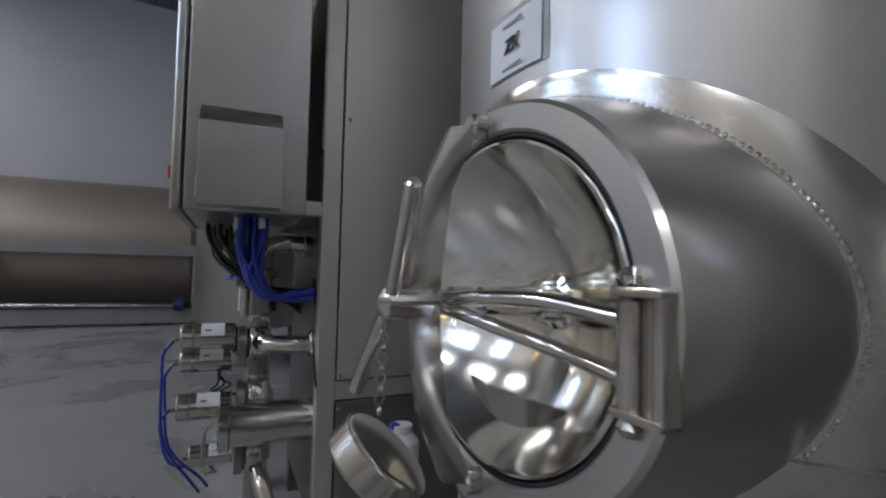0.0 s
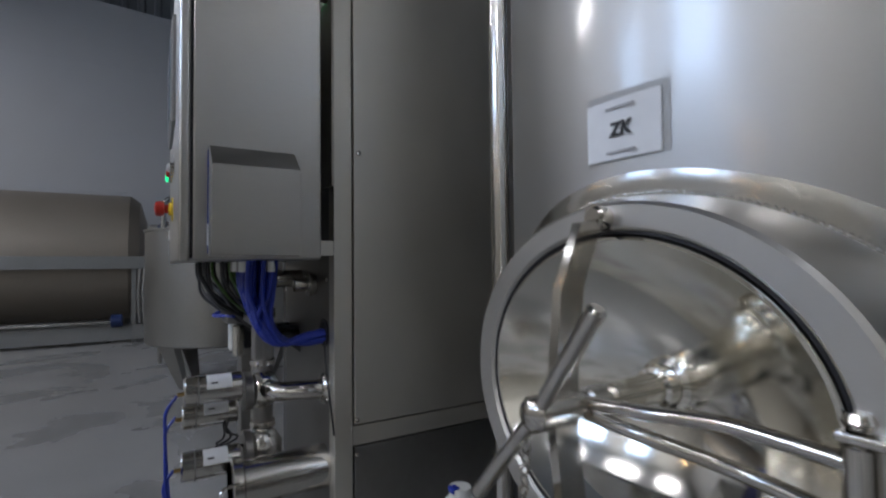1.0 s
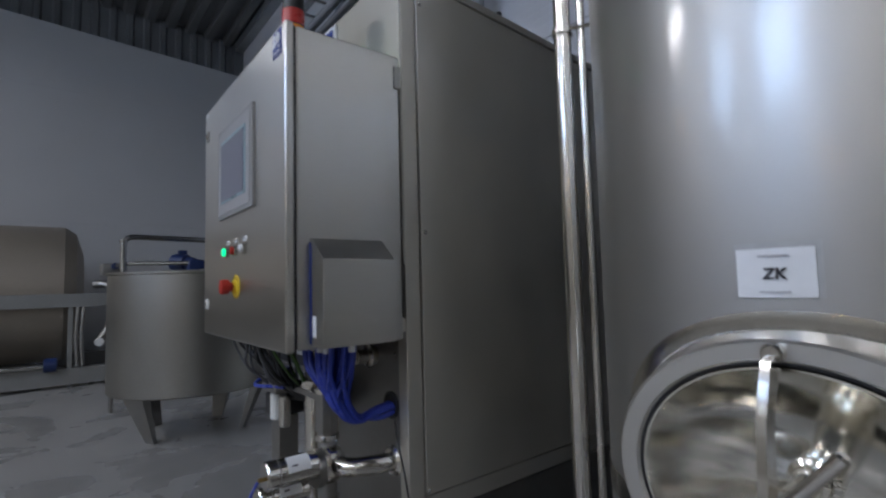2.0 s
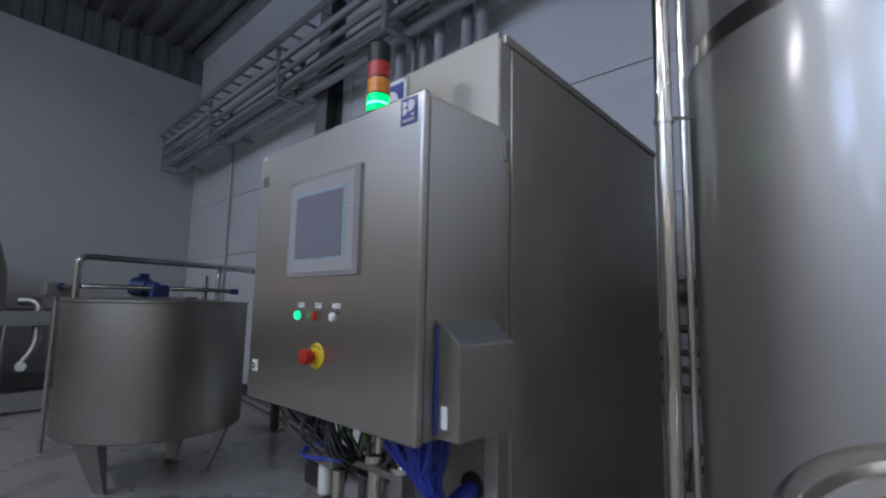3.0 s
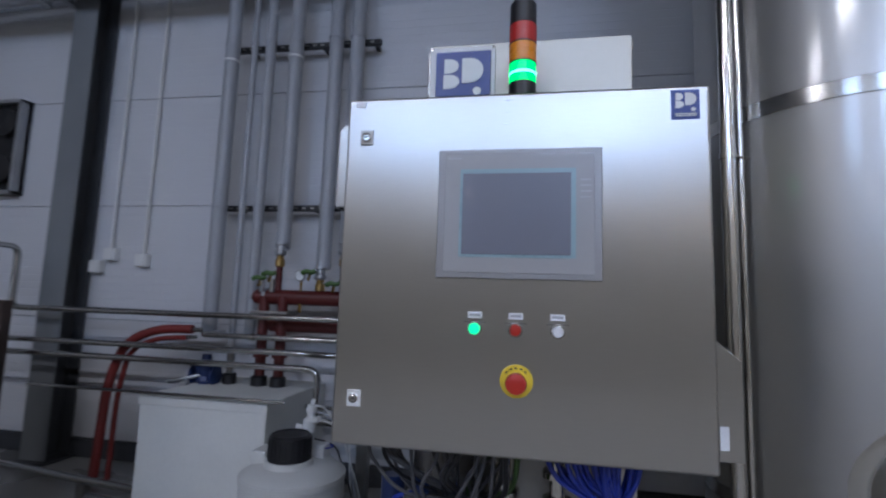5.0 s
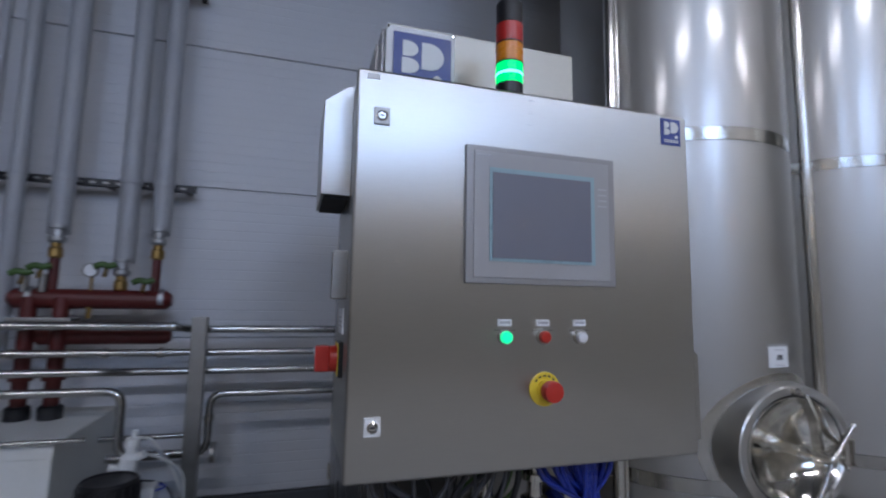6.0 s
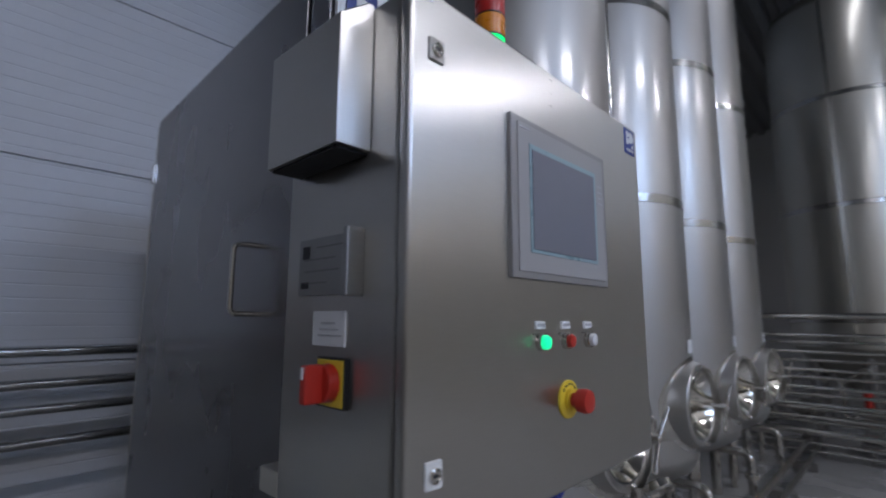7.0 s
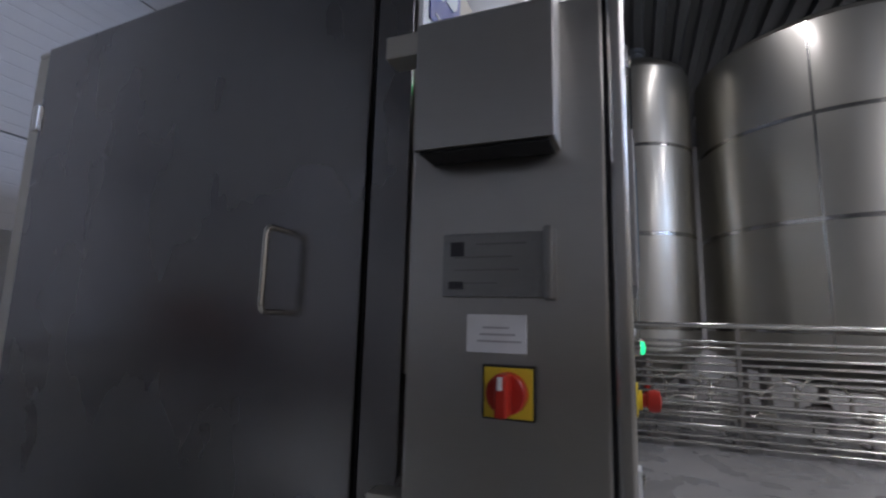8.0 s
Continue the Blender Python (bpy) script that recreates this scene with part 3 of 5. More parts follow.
# lower panel in darker steel than the upper, standing in for shade
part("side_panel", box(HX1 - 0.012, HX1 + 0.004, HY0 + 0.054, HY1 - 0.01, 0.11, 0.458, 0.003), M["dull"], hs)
part("cross_rail", box(HX1 - 0.03, HX1 + 0.001, HY0 + 0.05, HY1 - 0.05, 0.462, 0.512), M["housing"], hs)
for sy, sz in ((HY0 + 0.068, 1.243), (HY0 + 0.06, 0.528), (HY0 + 0.06, 0.438), (HY0 + 0.066, 1.92)):
    part("screw", lathe([(0, 0.006), (0.003, 0.006), (0.005, 0.003), (0.005, 0)], (HX1 + 0.003, sy, sz), (1, 0, 0), 12), M["polished"], hs)
part("top_trim", prism([(HY0 + 0.02, top_at(HY0, 0.024)), (HY1, HB - 0.02), (HY1, HB + 0.004), (HY0 + 0.02, top_at(HY0 + 0.02) + 0.004)], "x", HX1 - 0.02, HX1 + 0.007, bev=0.003), M["housing"], hs)
hd = part("door", sloped(HX0 - 0.016, HX0 + 0.002, 0.446, DOOR_Y, 0.12, 0.010, 0.004), M["shaded_door_steel"], hs)
part("door_handle", tube([(HX0 - 0.014, 0.612, 1.402), (HX0 - 0.072, 0.612, 1.402), (HX0 - 0.072, 0.612, 1.248), (HX0 - 0.014, 0.612, 1.248)], 0.006, 0.015), M["polished"], hd, "bent steel bar handle")
for hz in (1.748, 0.5):
    part("hinge", box(HX0 - 0.024, HX0 - 0.002, DOOR_Y - 0.006, DOOR_Y + 0.02, hz - 0.035, hz + 0.035, 0.004), M["polished"], hd)
part("door_gap", box(HX0 - 0.004, HX0 + 0.003, 0.441, 0.4455, 0.12, 1.92), M["dark"], hs)
sg = thing("company_sign", (-0.2, 0.35, 1.8), "white framed sign with a blue field and white shapes", "sign")
part("sign_board", box(-0.272, -0.077, 0.346, 0.358, 1.74, 2.012, 0.003), M["paper"], sg)
emblem(-0.252, 1.812, 0.163, 0.182, 0.341, sg, 1)
for sx, sz in ((-0.266, 2.006), (-0.083, 2.006)):
    part("rivet", lathe([(0, 0.004), (0.002, 0.003), (0.002, 0)], (sx, 0.345, sz), (0, -1, 0), 10), M["polished"], sg)

# ---- fermenter row ----
TX, TY, TR, PITCH = 1.129, 0.895, 0.463, 0.955
LABEL_X = TX + 0.037


def tank_y(x):
    return TY - math.sqrt(max(0.0, TR * TR - (x - TX) ** 2))


def build_tank():
    tk = thing("storage_tank", (TX, TY, 0), "tall cylindrical stainless steel tank with a front manway", "tank", "row of tall tanks")
    mx, mz, my = TX + 0.049, 0.791, 0.395
    fine = [(0.52 + 0.017 * i, TR) for i in range(41)]
    sh = lathe([(0.30, 0.12), (0.36, 0.3), (0.44, TR - 0.03), (0.50, TR - 0.002)] + fine + [(2.0, TR), (3.0, TR), (4.28, TR), (4.42, TR - 0.05), (4.55, 0.2), (4.6, 0.0)], (TX, TY, 0), seg=96)
    hole = []
    for fc in sh.faces:
        c = fc.calc_center_median()
        if c.y < TY and ((c.x - mx) / 0.215) ** 2 + ((c.z - mz) / 0.18) ** 2 < 1:
            hole.append(fc)
    bmesh.ops.delete(sh, geom=hole, context="FACES")
    part("shell", sh, M["tank"], tk)
    for bz in (0.66, 1.9, 3.07):
        part("weld_band", lathe([(0, TR + 0.001), (0.002, TR + 0.003), (0.05, TR + 0.003), (0.052, TR + 0.001)], (TX, TY, bz - 0.026), seg=96, closed=False), M["weld"], tk)
    for a in (45, 135, 225, 315):
        lx, ly = TX + 0.33 * math.cos(radians(a)), TY + 0.33 * math.sin(radians(a))
        part("leg", cyl((lx, ly, 0), (lx, ly, 0.45), 0.035, 16), M["polished"], tk)
    # manway
    seg = 72
    nb = bmesh.new()
    rings = []
    for s in range(7):
        rr = []
        for i in range(seg):
            a = 2 * math.pi * i / seg
            k = s / 6
            ax, az = 0.255 + 0.017 * k, 0.215 + 0.011 * k
            px, pz = mx + ax * math.cos(a), mz + az * math.sin(a)
            ye = tank_y(px) + 0.004
            rr.append(nb.verts.new((px, my + (ye - my) * k, pz)))
        rings.append(rr)
    for a, b in zip(rings, rings[1:]):
        for i in range(seg):
            j = (i + 1) % seg
            nb.faces.new((a[i], a[j], b[j], b[i]))
    nk = part("manway_neck", nb, M["ring"], tk, "polished oval manway neck")
    # stitched weld beads where the neck meets the shell
    wb = bmesh.new()
    for i in range(230):
        a = 2 * math.pi * i / 230
        px, pz = mx + 0.274 * math.cos(a), mz + 0.2265 * math.sin(a)
        bmesh.ops.create_icosphere(wb, subdivisions=1, radius=0.0036, matrix=Matrix.Translation((px, tank_y(px) - 0.0005, pz)) @ Matrix.Rotation(-a, 4, "Y") @ Matrix.Diagonal((0.75, 0.6, 1.0 + 0.25 * math.sin(i * 2.7 + 0.6 * math.sin(i * 0.31)), 1)))
    part("weld_seam", wb, M["weld"], nk, "stitched weld seam")
    # brightly ground zone of the shell round the neck
    gz = bmesh.new()
    rows = []
    for k in range(5):
        rows.append([])
        for i in range(120):
            a = 2 * math.pi * i / 120
            px, pz = mx + (0.27 + 0.010 * k) * math.cos(a), mz + (0.224 + 0.007 * k) * math.sin(a)
            rows[-1].append(gz.verts.new((px, tank_y(px) - (0.0012 if k < 4 else 0.0002), pz)))
    for r0, r1 in zip(rows, rows[1:]):
        for i in range(120):
            j = (i + 1) % 120
            gz.faces.new((r0[i], r0[j], r1[j], r1[i]))
    part("ground_zone", gz, M["ground_steel"], tk, "brightly ground steel round the manway weld")
    ring = lathe([(0.02, 0.217), (0.0, 0.218), (-0.004, 0.222), (-0.004, 0.250), (0.0, 0.255), (0.02, 0.256)], (mx, my, mz), (0, 1, 0), 72, sx=1, sz=0.843, closed=False)
    part("manway_ring", ring, M["ring"], tk, "flat polished oval ring")
    part("gasket", lathe([(0.012, 0.218), (0.001, 0.218), (0.001, 0.214), (0.012, 0.214)], (mx, my, mz), (0, 1, 0), 72, sx=1, sz=0.838, closed=False), M["black"], tk)
    sag, rim = 0.095, 0.204
    big = (rim * rim + sag * sag) / (2 * sag)
    dish = [(0.016, 0.216), (0.004, 0.2145), (-0.001, 0.2105), (-0.001, 0.207)]
    dish += [(0.002 + sag - big + math.sqrt(big * big - (rim * k / 14) ** 2), rim * k / 14) for k in range(14, -1, -1)]
    cover = part("manway_cover", lathe(dish, (mx, my, mz), (0, 1, 0), 96, sx=1, sz=0.835, closed=False), M["mirror"], tk, "mirror-polished dished oval cover")
    part("cover_boss", lathe([(0, 0.034), (-0.008, 0.033), (-0.012, 0.026), (-0.03, 0.024), (-0.032, 0.018), (-0.105, 0.016)], (mx, my + 0.097, mz), (0, 1, 0), 24), M["mirror"], cover)
    # bent clamp bar across the ring
    yk = bmesh.new()
    path = [(-0.2, 0.0), (-0.19, -0.045), (-0.12, -0.075), (-0.03, -0.085), (0.03, -0.085), (0.12, -0.075), (0.19, -0.045), (0.2, 0.0)]
    prev = None
    for dz, dy in path:
        ring4 = [yk.verts.new((mx - 0.004 + sx * 0.006, my + dy + 0.012 + sy * 0.016, mz + dz)) for sx, sy in ((-1, -1), (1, -1), (1, 1), (-1, 1))]
        if prev:
            for i in range(4):
                yk.faces.new((prev[i], prev[(i + 1) % 4], ring4[(i + 1) % 4], ring4[i]))
        else:
            yk.faces.new(ring4)
        prev = ring4
    yk.faces.new(prev)
    bar = part("clamp_bar", yk, M["polished"], tk, "bowed flat clamp bar")
    for sz_ in (-0.197, 0.197):
        part("bolt", lathe([(0, 0.014), (0.018, 0.014), (0.022, 0.011), (0.022, 0)], (mx - 0.006, my - 0.002, mz + sz_), (0, -1, 0), 16), M["polished"], bar)
    sp = part("screw_spindle", lathe([(0.0, 0.011), (0.05, 0.011), (0.052, 0.017), (0.075, 0.017), (0.077, 0.013), (0.1, 0.013), (0.102, 0.018), (0.148, 0.018), (0.153, 0.014), (0.158, 0.0)], (mx, my + 0.03, mz), (0, -1, 0), 24), M["polished"], tk)
    hy = my - 0.112
    for a, ln in ((51, 0.142), (231, 0.140)):
        d = Vector((math.cos(radians(a)), 0, math.sin(radians(a))))
        c = Vector((mx, hy, mz))
        part("handle_arm", cyl(c, c + d * ln + Vector((0, -0.012, 0)), 0.0085, 14, bev=0.003), M["polished"], sp)
    # two bent hinge arms to the hinge on the ring
    for dz, bow in ((0.012, -0.034), (-0.014, -0.02)):
        part("hinge_arm", tube([(mx + 0.012, my - 0.055, mz + dz * 0.4), (mx + 0.075, my - 0.052, mz + dz * 0.8), (mx + 0.13, my + bow + 0.012, mz + dz * 1.6 - 0.008), (mx + 0.216, my - 0.006, mz + dz * 1.6 - 0.018)], 0.0074, 0.035), M["polished"], sp)
    hb = part("hinge_block", cyl((mx + 0.218, my - 0.006, mz - 0.062), (mx + 0.218, my - 0.006, mz + 0.018), 0.0115, 20, bev=0.003), M["polished"], tk)
    for z0 in (-0.066, 0.018):
        part("hinge_plate", box(mx + 0.205, mx + 0.252, my - 0.018, my + 0.004, mz + z0, mz + z0 + 0.008, 0.003), M["polished"], hb)
        part("hinge_knob", lathe([(0, 0.008), (0.006, 0.011), (0.012, 0.008), (0.014, 0)], (mx + 0.218, my - 0.006, mz + (z0 if z0 < 0 else z0 + 0.009)), (0, 0, -1 if z0 < 0 else 1), 14), M["polished"], hb)
    part("hinge_leaf", box(mx + 0.242, mx + 0.252, my - 0.016, my + 0.004, mz - 0.062, mz + 0.022, 0.003), M["polished"], hb)
    # paper label on the shell
    lx0, lx1 = LABEL_X - 0.049, LABEL_X + 0.049
    lb = bmesh.new()
    strip = []
    for i in range(9):
        x = lx0 + (lx1 - lx0) * i / 8
        strip.append([lb.verts.new((x, tank_y(x) - d, z)) for z in (1.062, 1.134) for d in (0.0035, 0.001)])
    for a, b in zip(strip, strip[1:]):
        for q in ((0, 2), (2, 3), (3, 1), (1, 0)):
            lb.faces.new((a[q[0]], a[q[1]], b[q[1]], b[q[0]]))
    part("paper_label", lb, M["paper"], tk, "white paper label")
    # outlet valve under the manway
    vx, vy = TX + 0.05, TY - 0.50
    vl = part("outlet_pipe", tube([(vx, TY - 0.2, 0.36), (vx, vy, 0.36), (vx, vy, 0.10)], 0.026, 0.06), M["polished"], tk)
    part("valve_body", lathe([(0, 0.03), (0.004, 0.042), (0.03, 0.042), (0.034, 0.03)], (vx, vy, 0.2), seg=24), M["polished"], vl)
    part("valve_lever", box(vx - 0.01, vx + 0.12, vy - 0.012, vy + 0.012, 0.236, 0.244, 0.003), M["polished"], vl)
    return tk


first_tank = build_tank()
for i in range(1, 4):
    copy_thing(first_tank, pose(TX + PITCH * i, TY, 0))


def riser(x):
    rp = thing("riser_pipes", (x, 0.64, 0.0), "pair of vertical polished pipes clipped to a tank", "pipe", "riser pipes between tanks")
    part("wide_pipe", cyl((x, 0.645, 0.0), (x, 0.645, 4.5), 0.022, 20), M["polished"], rp)
    part("thin_pipe", cyl((x + 0.044, 0.664, 0.0), (x + 0.044, 0.664, 4.5), 0.010, 14), M["polished"], rp)
    for cz in (0.5, 1.75, 3.05):
        cl = part("pipe_clip", lathe([(-0.008, 0.0265), (0.008, 0.0265)], (x, 0.645, cz), seg=20), M["polished"], rp)
        part("clip_rod", cyl((x + 0.02, 0.64, cz), (x + 0.11, 0.69, cz), 0.005, 10), M["polished"], cl)
    return rp


first_riser = riser(0.655)
for i in range(1, 5):
    copy_thing(first_riser, pose(0.645 + PITCH * i, 0.60, 0))

# ---- far end: pipe fence and large tanks ----
RX = 4.93
rk = thing("pipe_rack", (RX, -2.0, 0), "long rack of stacked horizontal stainless pipes", "pipe rack")
for z, r in ((1.285, 0.03), (1.11, 0.017), (0.955, 0.017), (0.79, 0.017), (0.63, 0.017), (0.475, 0.017), (0.36, 0.017), (0.23, 0.03), (0.13, 0.015), (0.06, 0.015)):
    part("rack_pipe", cyl((RX, -6.5, z), (RX, 1.0, z), r, 16), M["rack_steel"], rk)
for z in (1.04, 0.87, 0.71, 0.55, 0.42, 0.30):
    part("rear_rack_pipe", cyl((RX + 0.12, -6.5, z), (RX + 0.12, 1.0, z), 0.017, 14), M["rack_steel"], rk)
for y in (-5.0, -3.0, -1.02, 0.7):
    part("rack_post", box(RX + 0.04, RX + 0.10, y - 0.02, y + 0.02, 0, 1.27, 0.004), M["dull"], rk)


def far_tank(x, y, r, top):
    ft = thing("fermentation_tank", (x, y, 0), "very large stainless steel tank with welded rings", "tank", "large tanks at the far end")
    part("shell", lathe([(0.5, 0.3), (0.7, r * 0.7), (0.95, r), (top, r), (top + 0.12, r * 0.93), (top + 0.3, r * 0.6), (top + 0.42, 0)], (x, y, 0), seg=96), M["far_tank"], ft)
    z = top - 1.17
    while z > 0.9:
        part("weld_band", lathe([(0, r + 0.001), (0.004, r + 0.004), (0.05, r + 0.004), (0.054, r + 0.001)], (x, y, z), seg=96, closed=False), M["weld"], ft)
        z -= 1.245
    d = Vector((-1.0 - x, 0.0 - y, 0)).normalized()
    d = Matrix.Rotation(radians(-5.3), 3, "Z") @ d
    part("vertical_seam", box(-0.012, 0.012, -0.006, 0.006, 1.0, top, 0.0, m=Matrix.Translation((x + d.x * r, y + d.y * r, 0)) @ Matrix.Rotation(math.atan2(d.y, d.x) + math.pi / 2, 4, "Z")), M["weld"], ft)
    for a in range(0, 360, 60):
        lx, ly = x + r * 0.8 * math.cos(radians(a)), y + r * 0.8 * math.sin(radians(a))
        part("leg", cyl((lx, ly, 0), (lx, ly, 0.95), 0.07, 16), M["dull"], ft)
    part("roof_stub", lathe([(0, 0.12), (0.25, 0.12), (0.27, 0.16), (0.32, 0.16)], (x, y, top + 0.3), seg=20), M["galv"], ft)


far_tank(6.57, -0.136, 0.728, 4.88)
far_tank(6.94, -2.69, 1.70, 4.88)

# ---- mixing tank ----
MX, MY, MR = -2.90, 0.475, 0.59
mt = thing("mixing_tank", (MX, MY, 0), "low round stainless mixing tank with a blue motor on tapered legs", "tank")
part("shell", lathe([(0.37, 0.2), (0.352, MR - 0.01), (0.362, MR), (1.212, MR), (1.217, MR + 0.012), (1.232, MR + 0.012), (1.232, MR - 0.02), (1.25, 0.3), (1.26, 0)], (MX, MY, 0), seg=80), M["mixer"], mt)
for a in (-58, 55, 140, 215):
    d = Vector((math.cos(radians(a)), math.sin(radians(a)), 0))
    w = Vector((-d.y, d.x, 0))
    lg = bmesh.new()
    lo, hi = [], []
    for s, o in ((-1, 0), (1, 0), (1, -0.06), (-1, -0.06)):
        lo.append(lg.verts.new(Vector((MX, MY, 0)) + d * (MR - 0.20 + o * 0.5) + w * (s * 0.04)))
        hi.append(lg.verts.new(Vector((MX, MY, 0.365)) + d * (MR - 0.05 + o) + w * (s * 0.10)))
    lg.faces.new(lo), lg.faces.new(hi)
    for i in range(4):
        lg.faces.new((lo[i], lo[(i + 1) % 4], hi[(i + 1) % 4], hi[i]))
    part("leg", lg, M["dull"], mt)
mo = part("motor", lathe([(0, 0.03), (0.004, 0.07), (0.03, 0.078), (0.13, 0.078), (0.14, 0.06), (0.2, 0.055), (0.205, 0)], (MX - 0.52, MY - 0.08, 1.345), (0.7, 0.7, -0.1), 24), M["blue_paint"], mt, "blue enamelled electric motor")
part("gearbox", box(MX - 0.40, MX - 0.27, MY + 0.0, MY + 0.13, 1.235, 1.36, 0.025), M["blue_paint"], mo)
part("terminal_box", box(MX - 0.50, MX - 0.44, MY - 0.05, MY + 0.02, 1.41, 1.45, 0.008), M["blue_paint"], mo)
part("motor_bridge", box(MX - 0.50, MX + 0.42, MY + 0.02, MY + 0.10, 1.234, 1.262, 0.006), M["mixer"], mt)

# ---- horizontal drum on a frame ----
DX, DZ, DR = -6.75, 1.10, 0.87
dr = thing("horizontal_drum", (DX, -2.5, 0), "large horizontal beige-grey drum lying on a steel frame", "drum")
part("shell", lathe([(0, 0.0), (0.0, DR * 0.9), (0.12, DR), (5.2, DR), (5.32, DR * 0.9), (5.4, 0.5), (5.42, 0)], (DX, -5.55, DZ), (0, 1, 0), 72), M["drum"], dr)
for bx in (DX + 0.9, DX - 0.9):
    part("frame_rail", box(bx - 0.04, bx + 0.04, -5.6, 0.6, 0.93, 1.09, 0.006), M["frame_grey"], dr)
    part("base_rail", box(bx - 0.05, bx + 0.05, -5.6, 0.6, 0.03, 0.22, 0.006), M["frame_grey"], dr)
    for y in (-5.4, -2.45, -0.28, 0.5):
        part("frame_leg", box(bx - 0.03, bx + 0.02, y - 0.025, y + 0.025, 0, 1.0, 0.006), M["frame_grey"], dr)
for y in (-0.21, -0.16):
    part("hose_tail", tube([(DX + 0.96, y, 0.93), (DX + 0.97, y - 0.02, 0.6), (DX + 0.97, y, 0.24)], 0.022, 0.1, 12), M["dull"], dr)
part("level_gauge", lathe([(0, 0.05), (0.02, 0.05), (0.022, 0.045)], (DX + 0.95, 0.0, 0.5), (1, 0, 0), 20), M["white"], dr)
part("end_manifold", tube([(DX + 0.7, -0.05, 1.2), (DX + 0.8, 0.12, 1.2), (DX + 0.85, 0.12, 0.7), (DX + 0.85, 0.0, 0.5)], 0.05, 0.1, 14), M["dull"], dr)
part("blue_valve", lathe([(0, 0.05), (0.01, 0.08), (0.12, 0.08), (0.13, 0.05)], (DX + 0.98, -0.52, 0.28), (0, 1, 0), 20), M["blue_paint"], dr)
part("service_pipe", cyl((DX + 1.0, -5.4, 0.31), (DX + 1.0, -0.4, 0.27), 0.03, 14), M["pipe"], dr)

# ---- valves and cables under the cabinet ----
vt = thing("valve_tower", (0.1, 0.2, 0), "stainless pneumatic valve tower with blue air hoses before the machine", "valve assembly")
VX, VY = 0.10, 0.20
part("column_pipe", cyl((VX, VY, 0.0), (VX, VY, 0.80), 0.027, 18), M["dull"], vt)
part("column_sleeve", box(VX - 0.026, VX + 0.026, VY - 0.026, VY + 0.026, 0.68, 0.80, 0.006), M["dull"], vt)
for cz in (0.50, 0.67, 0.80, 0.86):
    part("clamp_ring", lathe([(-0.007, 0.034), (0.007, 0.034)], (VX, VY, cz), seg=20), M["polished"], vt)
part("upper_pipe", cyl((VX, VY, 0.80), (VX, VY, 0.955), 0.018, 16), M["polished"], vt)


def actuator(z, x, y0, y1, r):
    ac = part("actuator", lathe([(0, r * 0.9), (0.004, r), (y1 - y0 - 0.004, r), (y1 - y0, r * 0.9)], (x, y0, z), (0, 1, 0.0), 28), M["polished"], vt, "stainless pneumatic actuator")
    part("actuator_groove", lathe([(0, r + 0.0012), (0.003, r + 0.0012)], (x, y0 + 0.03, z), (0, 1, 0), 28), M["dull"], ac)
    sk = bmesh.new()
    rows = [[sk.verts.new((x + (r + d) * math.cos(g), yy, z + (r + d) * math.sin(g))) for yy in (y0 + 0.05, y0 + 0.108) for d in (0.0012, -0.001)] for g in [radians(10 + 14 * i) for i in range(6)]]
    for a, b in zip(rows, rows[1:]):
        for q in ((0, 2), (2, 3), (3, 1), (1, 0)):
            sk.faces.new((a[q[0]], a[q[1]], b[q[1]], b[q[0]]))
    st_ = part("sticker", sk, M["paper"], ac, "white type sticker")
    part("sticker_bar", box(x + r * 0.80, x + r * 0.86 + 0.001, y0 + 0.06, y0 + 0.075, z + r * 0.50, z + r * 0.62, 0), M["ink"], st_)
    part("hose_fitting", cyl((x, y0 - 0.014, z - 0.005), (x, y0 + 0.002, z - 0.005), 0.005, 10), M["brass"], ac)


actuator(0.628, 0.17, 0.0, 0.135, 0.036)
actuator(0.553, 0.12, -0.002, 0.13, 0.033)
actuator(0.432, 0.14, -0.005, 0.135, 0.037)
actuator(0.30, 0.15, 0.03, 0.14, 0.029)
for z, r in ((0.60, 0.048), (0.44, 0.052), (0.28, 0.048)):
    bd = part("valve_body", lathe([(-r, 0.02), (-r * 0.8, r * 0.7), (-r * 0.3, r), (r * 0.3, r), (r * 0.8, r * 0.7), (r, 0.02)], (VX + 0.02, VY - 0.005, z), (0, 0, 1), 28), M["polished"], vt)
    part("clamp_flange", lathe([(-0.01, r * 1.05), (0.01, r * 1.05)], (VX + 0.03, VY - 0.045, z), (0, 1, 0), 28), M["dull"], bd)
el = part("elbow", tube([(VX + 0.02, VY, 0.605), (0.2, VY + 0.01, 0.605), (0.235, 0.30, 0.605), (0.235, 0.365, 0.605)], 0.025, 0.06, 18), M["polished"], vt, "polished pipe elbow into the machine")
part("elbow_clamp", lathe([(0, 0.034), (0.008, 0.042), (0.02, 0.042), (0.028, 0.034)], (0.235, 0.325, 0.605), (0, 1, 0), 28), M["polished"], el)
bp_ = part("filter_pipe", cyl((0.225, 0.10, 0.395), (0.225, 0.364, 0.395), 0.057, 32), M["polished"], vt, "wide polished pipe into the machine")
part("filter_collar", lathe([(0, 0.06), (0.004, 0.066), (0.026, 0.066), (0.03, 0.06)], (0.225, 0.10, 0.395), (0, 1, 0), 32), M["polished"], bp_)
part("drain_elbow", tube([(VX + 0.02, VY, 0.28), (0.2, VY + 0.02, 0.2), (0.23, 0.25, 0.10), (0.23, 0.30, 0.0)], 0.024, 0.08, 16), M["polished"], vt)
part("sample_handle", tube([(0.28, 0.12, 0.42), (0.3, 0.07, 0.42), (0.3, 0.07, 0.30), (0.27, 0.10, 0.30)], 0.004, 0.02, 8), M["polished"], vt)
